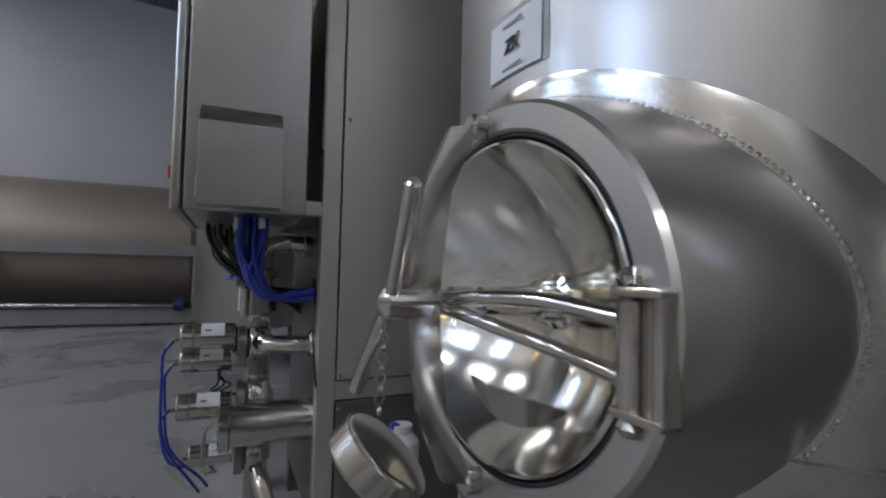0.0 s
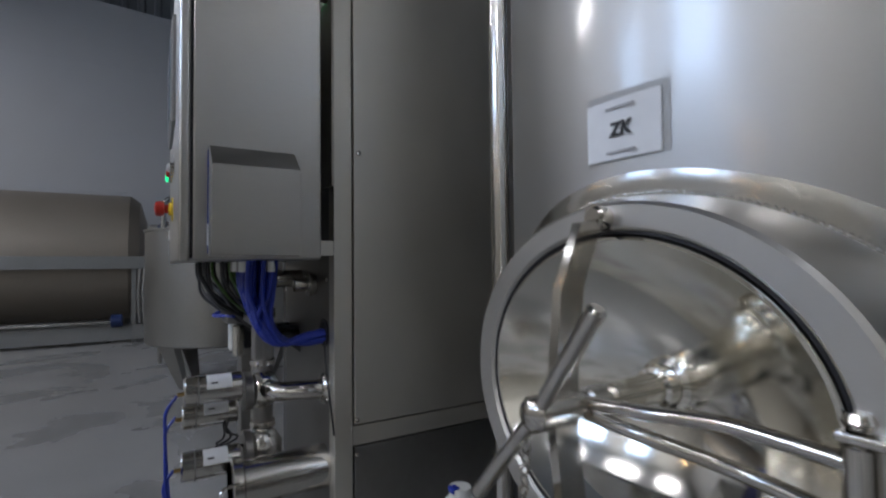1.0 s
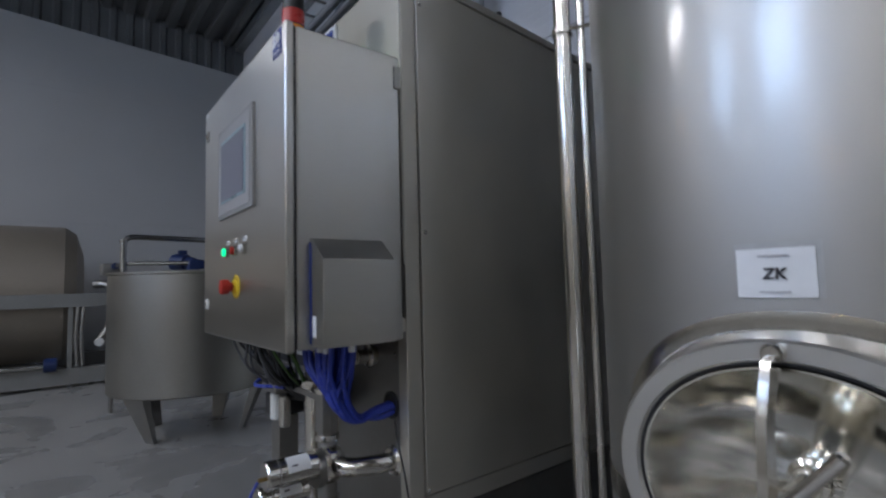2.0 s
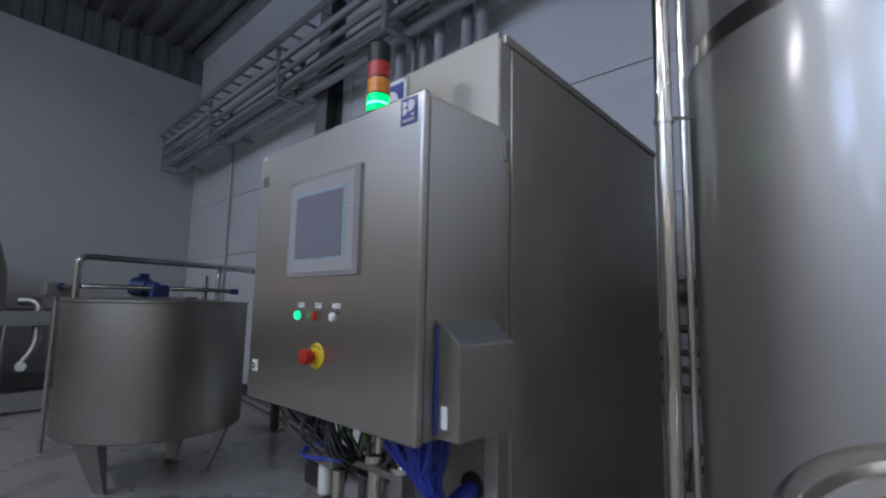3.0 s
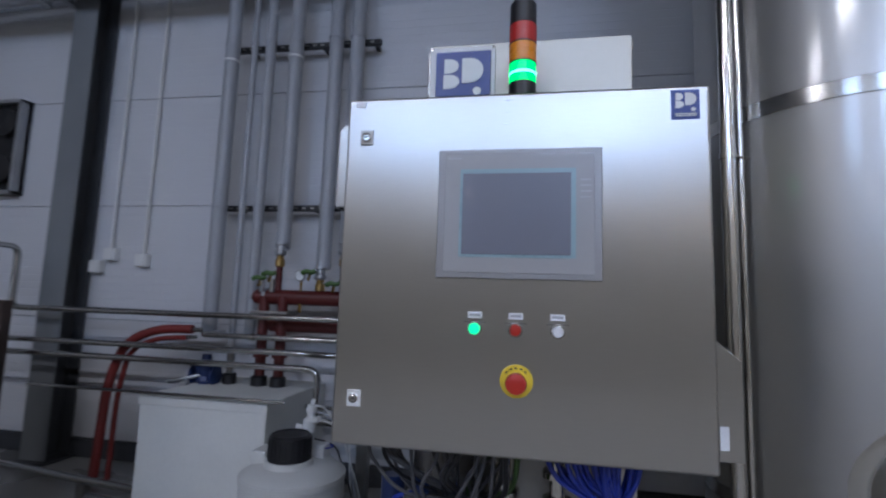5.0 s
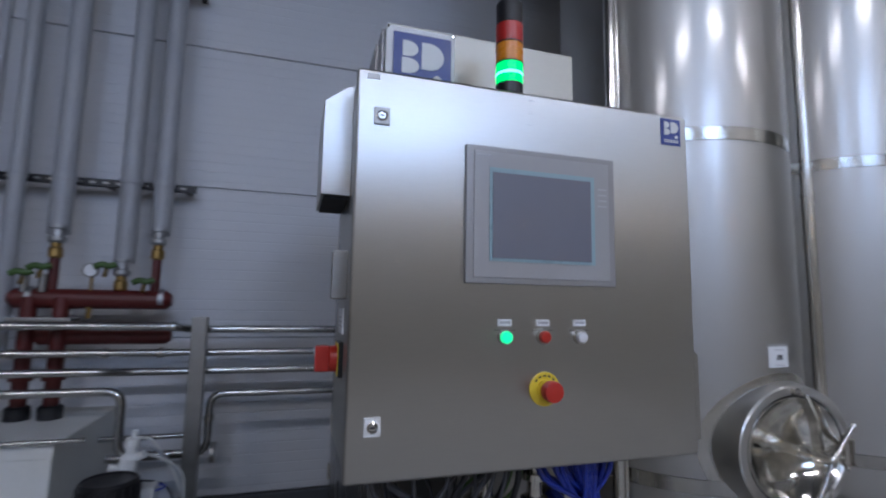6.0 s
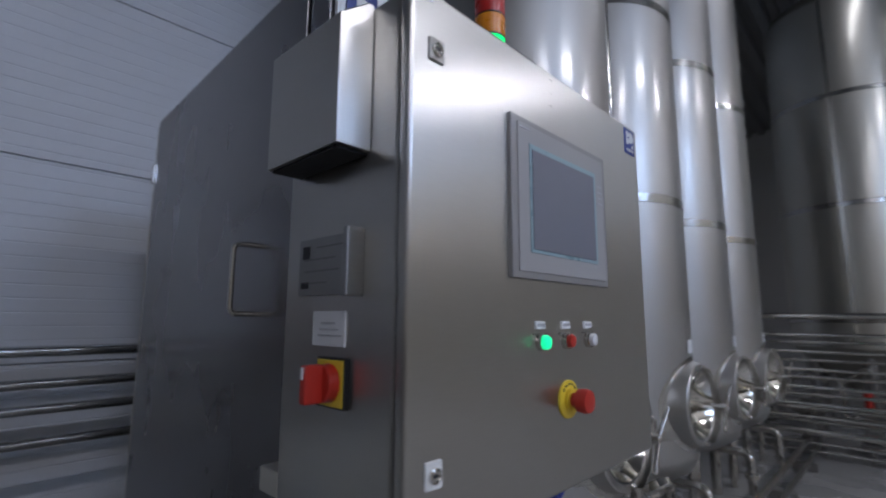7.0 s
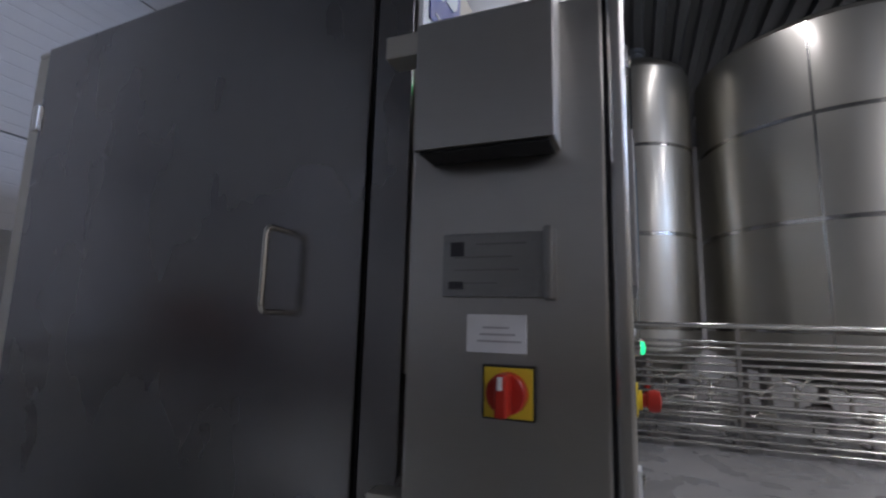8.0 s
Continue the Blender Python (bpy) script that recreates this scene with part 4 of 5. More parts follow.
for k, (a, b) in enumerate((((0.17, -0.015, 0.62), (0.15, 0.06, 0.2)), ((0.10, -0.015, 0.55), (0.12, 0.08, 0.2)), ((0.14, -0.02, 0.43), (0.13, 0.10, 0.24)))):
    a, b = Vector(a), Vector(b)
    part("air_hose", tube([a, a + Vector((0.01, -0.025, -0.03)), (a + b) / 2 + Vector((0.02, -0.06, -0.06)), b + Vector((0, -0.02, 0.03)), b], 0.004, 0.08, 8), M["blue_hose"], vt, "thin blue air hose")
for k in range(3):
    part("signal_cable", tube([(0.12, 0.14, 0.59), (0.13 + 0.02 * k, 0.09, 0.55 - 0.02 * k), (0.15, 0.10 + 0.02 * k, 0.49), (0.12, 0.07, 0.47 - 0.01 * k), (0.11, 0.15, 0.45)], 0.0028, 0.05, 8), M["black"], vt)
sv = part("solenoid", box(-0.26, -0.13, 0.13, 0.21, 0.755, 0.80, 0.012), M["dull"], vt, "air solenoid block with a blue hose loop")
part("solenoid_bottle", cyl((-0.22, 0.17, 0.66), (-0.22, 0.17, 0.75), 0.022, 16, bev=0.004), M["hdpe"], sv)
part("solenoid_bottle", cyl((-0.15, 0.17, 0.65), (-0.15, 0.17, 0.75), 0.018, 16, bev=0.004), M["polished"], sv)
part("solenoid_cap", cyl((-0.22, 0.17, 0.798), (-0.22, 0.17, 0.832), 0.022, 16, bev=0.004), M["blue_paint"], sv, "blue plastic cap")
part("support_arm", box(-0.14, 0.09, 0.175, 0.195, 0.77, 0.79, 0.003), M["dull"], sv)
part("hose_loop", tube([(-0.10, 0.15, 0.785), (-0.25, 0.10, 0.775), (-0.29, 0.14, 0.79), (-0.22, 0.18, 0.80)], 0.006, 0.05, 8), M["blue_hose"], sv)
vt.location.y += 0.022
# cable entry hole in the machine front
ho = part("cable_hole", lathe([(0, 0.038), (-0.004, 0.038), (-0.004, 0.032), (0.0, 0.032)], (0.225, HY0, 0.755), (0, 1, 0), 28), M["black"], hs, "round black cable entry")
# black disc imitates the unlit depth of the hole
part("hole_shade_disc", lathe([(0, 0.033), (0.001, 0.033)], (0.225, HY0 - 0.003, 0.755), (0, 1, 0), 24), M["dark"], ho)
part("small_flange", lathe([(0, 0.03), (-0.012, 0.034), (-0.02, 0.034), (-0.022, 0.02), (-0.06, 0.02)], (0.13, HY0, 0.885), (0, 1, 0), 24), M["polished"], hs)
rng = random.Random(4)
bc = thing("blue_cable_bundle", (0.2, 0.2, 0.95), "thick bundle of blue control cables hanging from the cabinet", "cable")
for k in range(40):
    sx = 0.17 + 0.12 * rng.random() if k < 27 else 0.06 + 0.10 * rng.random()
    sy = 0.15 + 0.075 * rng.random()
    u, v = rng.uniform(-1, 1), rng.uniform(-1, 1)
    part("cable", tube([(sx, sy, 0.96), (0.85 * sx + 0.03, sy - 0.004, 0.87), (0.228 + 0.024 * u, 0.19 + 0.024 * v, 0.80), (0.228 + 0.022 * u, 0.235 + 0.02 * v, 0.737 - 0.012 * u), (0.226 + 0.018 * v, 0.30, 0.738 + 0.014 * u), (0.226 + 0.016 * v, 0.37, 0.748 + 0.014 * u)], 0.006, 0.05, 8), M["blue_hose"], bc)
for k in range(12):
    gx = 0.06 + 0.02 * k
    part("cable_gland", cyl((gx, 0.15 + 0.06 * (k % 2), 0.925), (gx, 0.15 + 0.06 * (k % 2), 0.952), 0.009, 10), M["white" if k % 3 else "dull"], bc)
gc = thing("grey_cable_bundle", (-0.2, 0.17, 0.95), "tangle of grey, black and green cables under the cabinet", "cable")
for k in range(26):
    sx, sy = -0.34 + 0.34 * rng.random(), 0.06 + 0.12 * rng.random()
    tone = "grey_cable" if k % 3 else "black"
    if k in (7, 15, 20):
        tone = "green"
        sx = -0.05 + 0.09 * rng.random()
    mid = Vector((sx * 0.7 - 0.05 + 0.05 * rng.uniform(-1, 1), sy + 0.05 * rng.random(), 0.87 - 0.06 * rng.random()))
    part("cable", tube([(sx, sy, 0.958), (sx, sy, 0.915), mid, (-0.12 + 0.07 * rng.uniform(-1, 1), 0.24 + 0.03 * rng.random(), 0.76 - 0.05 * rng.random()), (-0.12 + 0.1 * rng.uniform(-1, 1), 0.37, 0.66 + 0.08 * rng.random())], 0.0042 if k % 4 else 0.0065, 0.06, 8), M[tone], gc)
for k in range(10):
    gx = -0.32 + 0.028 * k
    part("cable_gland", cyl((gx, 0.11 + 0.08 * (k % 2), 0.925), (gx, 0.11 + 0.08 * (k % 2), 0.952), 0.010, 10), M["white"], gc)
rp2 = thing("product_pipe", (-0.03, 0.24, 0), "upright polished pipe with a clamp under the cabinet", "pipe")
part("pipe", tube([(-0.03, 0.24, 0.0), (-0.03, 0.24, 0.90), (-0.03, 0.37, 0.90)], 0.028, 0.05, 18), M["polished"], rp2)
for cz in (0.80, 0.55):
    part("clamp", lathe([(-0.016, 0.032), (-0.01, 0.043), (0.01, 0.043), (0.016, 0.032)], (-0.03, 0.24, cz), seg=24), M["polished"], rp2)
pm = thing("dosing_pump", (-0.305, 0.25, 0), "small dosing pump with blue head on a stand", "pump")
part("stand", box(-0.345, -0.265, 0.215, 0.285, 0.0, 0.655, 0.006), M["dull"], pm)
part("pump_body", box(-0.355, -0.255, 0.195, 0.305, 0.655, 0.73, 0.012), M["black"], pm)
part("pump_head", cyl((-0.305, 0.25, 0.73), (-0.305, 0.25, 0.815), 0.03, 20, bev=0.006), M["blue_paint"], pm, "blue plastic pump head")

part("earth_cable", tube([(0.245, 0.355, 0.735), (0.27, 0.352, 0.66), (0.30, 0.354, 0.58), (0.312, 0.36, 0.50)], 0.0028, 0.05, 8), M["black"], hs)
for sx, sz in ((-0.24, 0.2), (-0.24, 0.9), (0.245, 0.9), (0.245, 0.2)):
    part("screw", lathe([(0, 0.006), (0.003, 0.006), (0.005, 0.003), (0.005, 0)], (sx, HY0 + 0.002, sz), (0, -1, 0), 12), M["polished"], hs)

# blank cap on a chain below the clamp bar
cp = thing("blanking_cap", (1.15, 0.27, 0.65), "polished blanking cap hanging on a chain from the manway", "cap")
part("cap", lathe([(-0.017, 0.0), (-0.017, 0.05), (-0.013, 0.056), (0.013, 0.056), (0.017, 0.052), (0.017, 0.046), (0.008, 0.042), (0.008, 0)], (1.150, 0.283, 0.622), (-0.27, -0.6, -0.75), 40), M["polished"], cp)
for k in range(9):
    z0 = 0.765 - 0.011 * k
    part("chain_link", lathe([(-0.0012, 0.004), (-0.0012, 0.0062), (0.0012, 0.0062), (0.0012, 0.004), (-0.0012, 0.004)], (1.165 - 0.0012 * k, 0.28, z0), (1, 0, 0) if k % 2 else (0, 1, 0), 12, closed=False), M["polished"], cp)
pl = thing("sample_bottle", (0.79, 0.43, 0), "white plastic bottle with a blue clip on a pipe stand", "bottle")
part("bottle", lathe([(0.40, 0.02), (0.405, 0.033), (0.51, 0.033), (0.525, 0.02), (0.54, 0.02)], (0.80, 0.433, 0), seg=24), M["hdpe"], pl)
part("stand", cyl((0.80, 0.433, 0), (0.80, 0.433, 0.405), 0.02, 14), M["polished"], pl)
part("clip", box(0.79, 0.81, 0.412, 0.428, 0.532, 0.543, 0.003), M["blue_hose"], pl)

# handwritten label on the first tank
lt = thing("tank_label_text", (LABEL_X, tank_y(LABEL_X) - 0.0055, 1.096), "dark handwritten letters on the white tank label", "label text")
fc = bpy.data.curves.new("letters", "FONT")
fc.body, fc.size, fc.extrude, fc.align_x, fc.align_y = "ZK", 0.023, 0.0006, "CENTER", "CENTER"
fc.offset, fc.shear = 0.0006, 0.15
tob = new("letters_curve", fc)
bpy.context.view_layer.update()
lme = bpy.data.meshes.new_from_object(tob.evaluated_get(bpy.context.evaluated_depsgraph_get()))
bpy.data.objects.remove(tob)
lme.materials.append(M["ink"])
let = new("letters", lme)
let.parent = lt
let.rotation_euler = (radians(90), 0, 0)
for z in (0.027, -0.026):
    part("text_bar", box(LABEL_X - 0.02, LABEL_X + 0.02, tank_y(LABEL_X) - 0.006, tank_y(LABEL_X) - 0.0045, 1.096 + z - 0.0012, 1.096 + z + 0.0012), M["grey_ink"], lt)

# grey patch slightly larger than the label, behind it
rz_ = bmesh.new()
strip = []
for i in range(9):
    x = LABEL_X - 0.052 + 0.109 * i / 8
    strip.append([rz_.verts.new((x, tank_y(x) - d, z)) for z in (1.060, 1.143) for d in (0.0009, -0.001)])
for a, b in zip(strip, strip[1:]):
    for q in ((0, 2), (2, 3), (3, 1), (1, 0)):
        rz_.faces.new((a[q[0]], a[q[1]], b[q[1]], b[q[0]]))
part("label_margin_patch", rz_, M["label_margin"], lt, "grey patch round the label")

# ---- back wall ----
cl_ = thing("steel_column", (-3.5, 2.18, 0), "dark grey steel I-section column against the wall", "column", kind="structure")
# front flange coloured lighter as lit, web and rear flange darker as shaded
part("flange", box(-3.615, -3.40, 2.08, 2.095, 0, 4.9, 0.002), M["column_web"], cl_)
part("flange", box(-3.615, -3.40, 2.27, 2.285, 0, 4.9, 0.002), M["column"], cl_)
part("web", box(-3.515, -3.50, 2.095, 2.27, 0, 4.9), M["column"], cl_)
part("base_plate", box(-3.66, -3.355, 2.04, 2.298, 0, 0.02, 0.003), M["column"], cl_)



def rise(ob, dz):
    """Lift a thing that hangs on the wall."""
    ob.location.z += dz
    return ob


tray = thing("pipe_rack_high", (-4.0, 1.8, 3.4), "high wall rack of grey pipes and a cable ladder", "pipe rack")
slope = 0.03


def hz(x, z):
    return z + slope * (x + 7.4)


for dz, dy, r, tone in ((0.05, 1.72, 0.022, "galv"), (0.14, 1.78, 0.03, "grey_plastic"), (0.25, 1.70, 0.03, "galv"), (0.36, 1.78, 0.026, "galv"), (0.46, 1.70, 0.034, "grey_plastic"), (0.57, 1.76, 0.024, "galv"), (0.02, 1.95, 0.05, "grey_plastic")):
    part("pipe", cyl((-7.7, dy, hz(-7.7, 3.43 + dz * 0.85)), (1.8, dy, hz(1.8, 3.43 + dz * 0.85)), r, 14), M[tone], tray)
for y in (1.60, 1.82):
    part("ladder_rail", box(-4.75, 4.75, y - 0.012, y + 0.012, -0.04, 0.04, 0.0, m=Matrix.Translation((-2.95, 0, hz(-2.95, 3.95))) @ Matrix.Rotation(-math.atan(slope), 4, "Y")), M["galv"], tray)
for k in range(31):
    x = -7.6 + 0.3 * k
    part("rung", box(x - 0.012, x + 0.012, 1.60, 1.82, hz(x, 3.91), hz(x, 3.935)), M["galv"], tray)
for dz, dy, r in ((0.10, 1.90, 0.022), (0.19, 1.88, 0.026), (0.30, 1.90, 0.02), (0.41, 1.88, 0.024), (0.08, 1.80, 0.02)):
    part("pipe", cyl((-7.68, dy, hz(-7.68, 3.43 + dz)), (1.8, dy, hz(1.8, 3.43 + dz)), r, 12), M["galv"], tray)
for x in (-7.66, -5.7, -3.75, -1.9, 0.2):
    bk = part("bracket", box(x - 0.03, x + 0.03, 1.655, 1.685, hz(x, 3.36), hz(x, 3.95), 0.004), M["galv"], tray)
    part("bracket_rear", box(x - 0.03, x + 0.03, 1.955, 1.985, hz(x, 3.36), hz(x, 3.95), 0.004), M["galv"], bk)
    for dz in (3.37, 3.48, 3.60, 3.72, 3.83):
        part("strut", box(x - 0.028, x + 0.028, 1.66, 1.98, hz(x, dz), hz(x, dz) + 0.022, 0.003), M["galv"], bk)
    part("wall_arm", box(x - 0.025, x + 0.025, 1.985, 2.3, hz(x, 3.50), hz(x, 3.54), 0.004), M["galv"], bk)

for k, (x, r, zb) in enumerate(((-2.18, 0.052, 0.97), (-2.0, 0.022, 0.82), (-1.87, 0.038, 0.97), (-1.665, 0.052, 1.59), (-1.355, 0.05, 1.45), (-1.195, 0.05, 1.61))):
    vp = thing("vertical_pipe", (x, 2.1, zb), "grey plastic pipe standing along the white wall", "pipe", "vertical wall pipes")
    part("pipe", cyl((x, 2.1, zb), (x, 2.1, 4.15), r, 20), M["grey_plastic"], vp)
    for z in (2.99,):
        if k in (0, 3):
            part("sleeve", cyl((x, 2.1, z), (x, 2.1, z + 0.015), r + 0.003, 20), M["white" if k in (0, 3) else "grey_plastic"], vp)
for z in (3.13, 1.895):
    rl = thing("clip_rail", (-1.55, 2.22, z), "black slotted mounting rail holding wall pipes", "rail", "clip rails on the wall")
    part("rail", box(-2.24, -1.05, 2.175, 2.21, z - 0.02, z + 0.02, 0.003), M["black"], rl)
    for x in (-2.18, -2.0, -1.87, -1.665, -1.355, -1.195):
        part("pipe_clamp", lathe([(-0.012, 0.056 if x != -1.87 else 0.042), (0.012, 0.056 if x != -1.87 else 0.042)], (x, 2.1, z), seg=20) if x != -2.0 else lathe([(-0.012, 0.026), (0.012, 0.026)], (x, 2.1, z), seg=16), M["grey_plastic"], rl)
    for x in (-2.1, -1.5, -1.1):
        part("standoff", box(x - 0.015, x + 0.015, 2.21, 2.302, z - 0.015, z + 0.015), M["black"], rl)
    for k in range(18):
        part("slot", box(-2.22 + 0.064 * k, -2.19 + 0.064 * k, 2.1735, 2.1755, z - 0.006, z + 0.006), M["dull"], rl)

mf = thing("heating_manifold", (-1.3, 2.02, 0.55), "red painted heating manifold with valves and a gauge", "manifold")
MYY = 2.04
for x0, x1, z, r in ((-1.82, -1.10, 1.188, 0.05), (-1.70, -1.09, 1.0, 0.042)):
    part("header", lathe([(0, 0.0), (0.0, r * 0.6), (0.025, r), (x1 - x0 - 0.025, r), (x1 - x0, r * 0.6), (x1 - x0, 0)], (x0, MYY, z), (1, 0, 0), 28), M["red_paint"], mf)
for x in (-1.755, -1.175):
    part("header_clamp", lathe([(-0.012, 0.054), (0.012, 0.054)], (x + 0.03, MYY, 1.195), (1, 0, 0), 24), M["galv"], mf)
for x in (-1.72, -1.585):
    lg = part("down_pipe", cyl((x, MYY - 0.03, 0.60), (x, MYY - 0.03, 1.195), 0.034, 20), M["red_paint"], mf)
    part("collar", cyl((x, MYY - 0.03, 0.599), (x, MYY - 0.03, 0.67), 0.052, 20, bev=0.008), M["black"], lg)
    part("flange", cyl((x, MYY - 0.03, 0.79), (x, MYY - 0.03, 0.84), 0.05, 20), M["red_paint"], lg)
part("flange_plate", box(-1.79, -1.52, MYY - 0.09, MYY + 0.04, 1.075, 1.095, 0.004), M["dull"], mf)
for x, zt in ((-1.645, 1.45), (-1.185, 1.46), (-1.345, 1.29)):
    br = part("branch", cyl((x, MYY, 1.2), (x, MYY, zt), 0.022, 16), M["red_paint"], mf)
    part("valve_body", lathe([(0, 0.02), (0.01, 0.032), (0.05, 0.032), (0.06, 0.024), (0.1, 0.024)], (x, MYY, zt - 0.06), seg=16), M["brass"], br)
    part("union", lathe([(0, 0.03), (0.012, 0.04), (0.03, 0.04), (0.035, 0.03), (0.07, 0.03), (0.075, 0.042), (0.09, 0.042)], (x, MYY, zt + 0.02), seg=18), M["galv"], br)
for x, z in ((-1.75, 1.31), (-1.68, 1.34), (-1.40, 1.355), (-1.225, 1.28)):
    vh = part("valve_handle", tube([(x - 0.045, MYY - 0.07, z - 0.005), (x - 0.015, MYY - 0.075, z + 0.012), (x + 0.02, MYY - 0.07, z), (x + 0.045, MYY - 0.06, z + 0.014)], 0.016, 0.02, 10), M["green"], mf, "green valve handle")
    part("stem", cyl((x, MYY - 0.07, z - 0.05), (x, MYY - 0.04, z), 0.01, 10), M["brass"], vh)
for x in (-1.745, -1.67):
    part("small_valve", cyl((x, MYY - 0.04, 1.22), (x, MYY - 0.04, 1.31), 0.018, 14), M["dull"], mf)
gg = part("pressure_gauge", lathe([(0, 0.036), (0.02, 0.036), (0.022, 0.033), (0.018, 0.031)], (-1.47, MYY - 0.03, 1.335), (0, -1, 0), 28), M["dull"], mf, "round pressure gauge")
part("dial", lathe([(0, 0.031), (0.001, 0.031)], (-1.47, MYY - 0.049, 1.335), (0, -1, 0), 28), M["paper"], gg)
part("gauge_stem", cyl((-1.47, MYY - 0.02, 1.23), (-1.47, MYY - 0.02, 1.30), 0.008, 10), M["brass"], gg)
part("small_drain", cyl((-1.47, MYY - 0.02, 1.09), (-1.47, MYY - 0.02, 1.16), 0.012, 10), M["brass"], mf)
rise(mf, 0.067)
pw = thing("plinth_wall", (-1.9, 2.1, 0), "white low plinth wall carrying the pipe feet", "plinth", kind="structure")
part("plinth", box(-2.16, -1.37, 1.51, 2.295, 0.0, 0.672, 0.012), M["cream"], pw)

pr = thing("process_pipes", (-1.5, 1.9, 0.5), "stainless process pipes running along the wall on brackets", "pipe")
PP = [
    ([(-3.63, 1.70, 1.496), (-3.63, 1.9, 1.496), (-3.63, 1.9, 1.06), (-1.05, 1.9, 1.06), (-0.98, 1.95, 1.045), (0.2, 1.95, 1.045)], 0.021),
    ([(-2.1, 2.15, 0.93), (-2.1, 1.9, 0.93), (0.2, 1.9, 0.93)], 0.019),
    ([(-3.72, 1.6, 1.466), (-3.72, 1.82, 1.466), (-3.72, 1.82, 0.85), (-1.34, 1.82, 0.85), (-1.22, 1.92, 0.835), (0.2, 1.92, 0.835)], 0.019),
    ([(-4.3, 1.85, 0.76), (-1.24, 1.85, 0.755), (-1.24, 1.85, 0.45), (-0.9, 1.85, 0.45)], 0.020),
    ([(-2.9, 1.47, 0.632), (-1.25, 1.47, 0.63)], 0.009),
    ([(0.2, 1.9, 0.72), (-0.86, 1.9, 0.72), (-0.86, 1.9, 0.43), (-1.3, 1.9, 0.43)], 0.019),
    ([(-1.35, 1.95, 0.51), (-0.94, 1.95, 0.51)], 0.014),
]
for pts, r in PP:
    part("pipe_run", tube(pts, r, 0.07, 16), M["pipe"], pr)
for x, y, z, r in ((-1.05, 1.9, 1.06, 0.024), (-1.34, 1.9, 0.93, 0.024), (-1.10, 1.9, 0.93, 0.024), (-1.72, 1.9, 0.93, 0.024), (-0.86, 1.9, 0.60, 0.024)):
    part("union", lathe([(-0.012, r + 0.002), (0.012, r + 0.002)], (x, y, z), (1, 0, 0) if z != 0.60 else (0, 0, 1), 18), M["polished"], pr)
part("end_flange", lathe([(0, 0.05), (0.02, 0.05)], (-0.84, 1.9, 0.43), (1, 0, 0), 20), M["dull"], pr)
rise(pr, 0.064)
for x, y in ((-0.92, 1.84), (-3.46, 1.72)):
    po = thing("pipe_post", (x, y, 0), "upright steel post carrying process pipes", "post", "pipe support posts")
    part("post", box(x - 0.035, x + 0.035, y - 0.03, y + 0.03, 0.0, 1.175, 0.004), M["dull" if x > -2 else "rust"], po)
    part("foot", box(x - 0.07, x + 0.07, y - 0.07, y + 0.07, 0.0, 0.012, 0.002), M["dull"], po)
fp = thing("floor_pipes", (-2.8, 1.6, 0.12), "steel pipes running low along the floor", "pipe")
part("pipe_run", cyl((-6.0, 2.05, 0.12), (-1.5, 1.5, 0.12), 0.024, 14), M["pipe"], fp)
part("pipe_run", cyl((-2.35, 1.42, 0.12), (-1.4, 1.3, 0.12), 0.03, 14), M["pipe"], fp)
for x, y in ((-5.0, 1.93), (-2.6, 1.63), (-1.9, 1.36)):
    part("foot", box(x - 0.03, x + 0.03, y - 0.02, y + 0.03, 0, 0.10, 0.003), M["dull"], fp)

mp = thing("mixer_pipework", (-3.3, 0.8, 1.2), "stainless feed pipes arching over the mixing tank", "pipe")
for pts, r in (([(-3.36, 0.02, 1.24), (-3.36, 0.02, 1.555), (-3.42, 0.6, 1.552), (-3.63, 1.70, 1.56)], 0.024),
               ([(-3.16, 0.97, 1.24), (-3.16, 0.97, 1.51), (-3.3, 1.15, 1.53), (-3.72, 1.6, 1.53)], 0.021),
               ([(-3.9, 0.0, 1.33), (-3.37, 0.02, 1.33), (-3.12, 0.85, 1.33), (-3.07, 1.05, 1.32)], 0.018)):
    part("pipe_run", tube(pts, r, 0.08, 16), M["pipe"], mp)
part("end_cap", cyl((-3.07, 1.04, 1.32), (-3.05, 1.10, 1.32), 0.024, 14), M["blue_paint"], mp)
part("arch_flange", cyl((-3.36, 0.02, 1.50), (-3.36, 0.02, 1.525), 0.032, 18), M["pipe"], mp)
part("vent_stub", cyl((-3.18, 0.87, 1.24), (-3.18, 0.87, 1.45), 0.024, 16), M["pipe"], mp)
vg = part("valve_group", box(-4.15, -3.9, -0.1, 0.1, 1.25, 1.36, 0.02), M["dull"], mp)
part("valve_group_leg", cyl((-4.0, 0.0, 0.0), (-4.0, 0.0, 1.27), 0.02, 12), M["dull"], vg)
part("valve_knob", cyl((-3.9, 0.0, 1.33), (-3.8, 0.0, 1.33), 0.03, 14), M["blue_paint"], vg)

lv = thing("wall_fan_unit", (-4.35, 2.24, 2.0), "open grey frame with louvre slots and black fans on the wall", "ventilation unit")
LX0, LX1, LZ0, LZ1 = -4.68, -4.17, 2.03, 2.84
part("back", box(LX0, LX1, 2.26, 2.3, LZ0, LZ1), M["dark"], lv)
for a in ((LX0, LX0 + 0.03, LZ0, LZ1), (LX1 - 0.03, LX1, LZ0, LZ1), (LX0, LX1, LZ0, LZ0 + 0.03), (LX0, LX1, LZ1 - 0.03, LZ1)):
    part("frame", box(a[0], a[1], 2.20, 2.3, a[2], a[3], 0.003), M["galv"], lv)
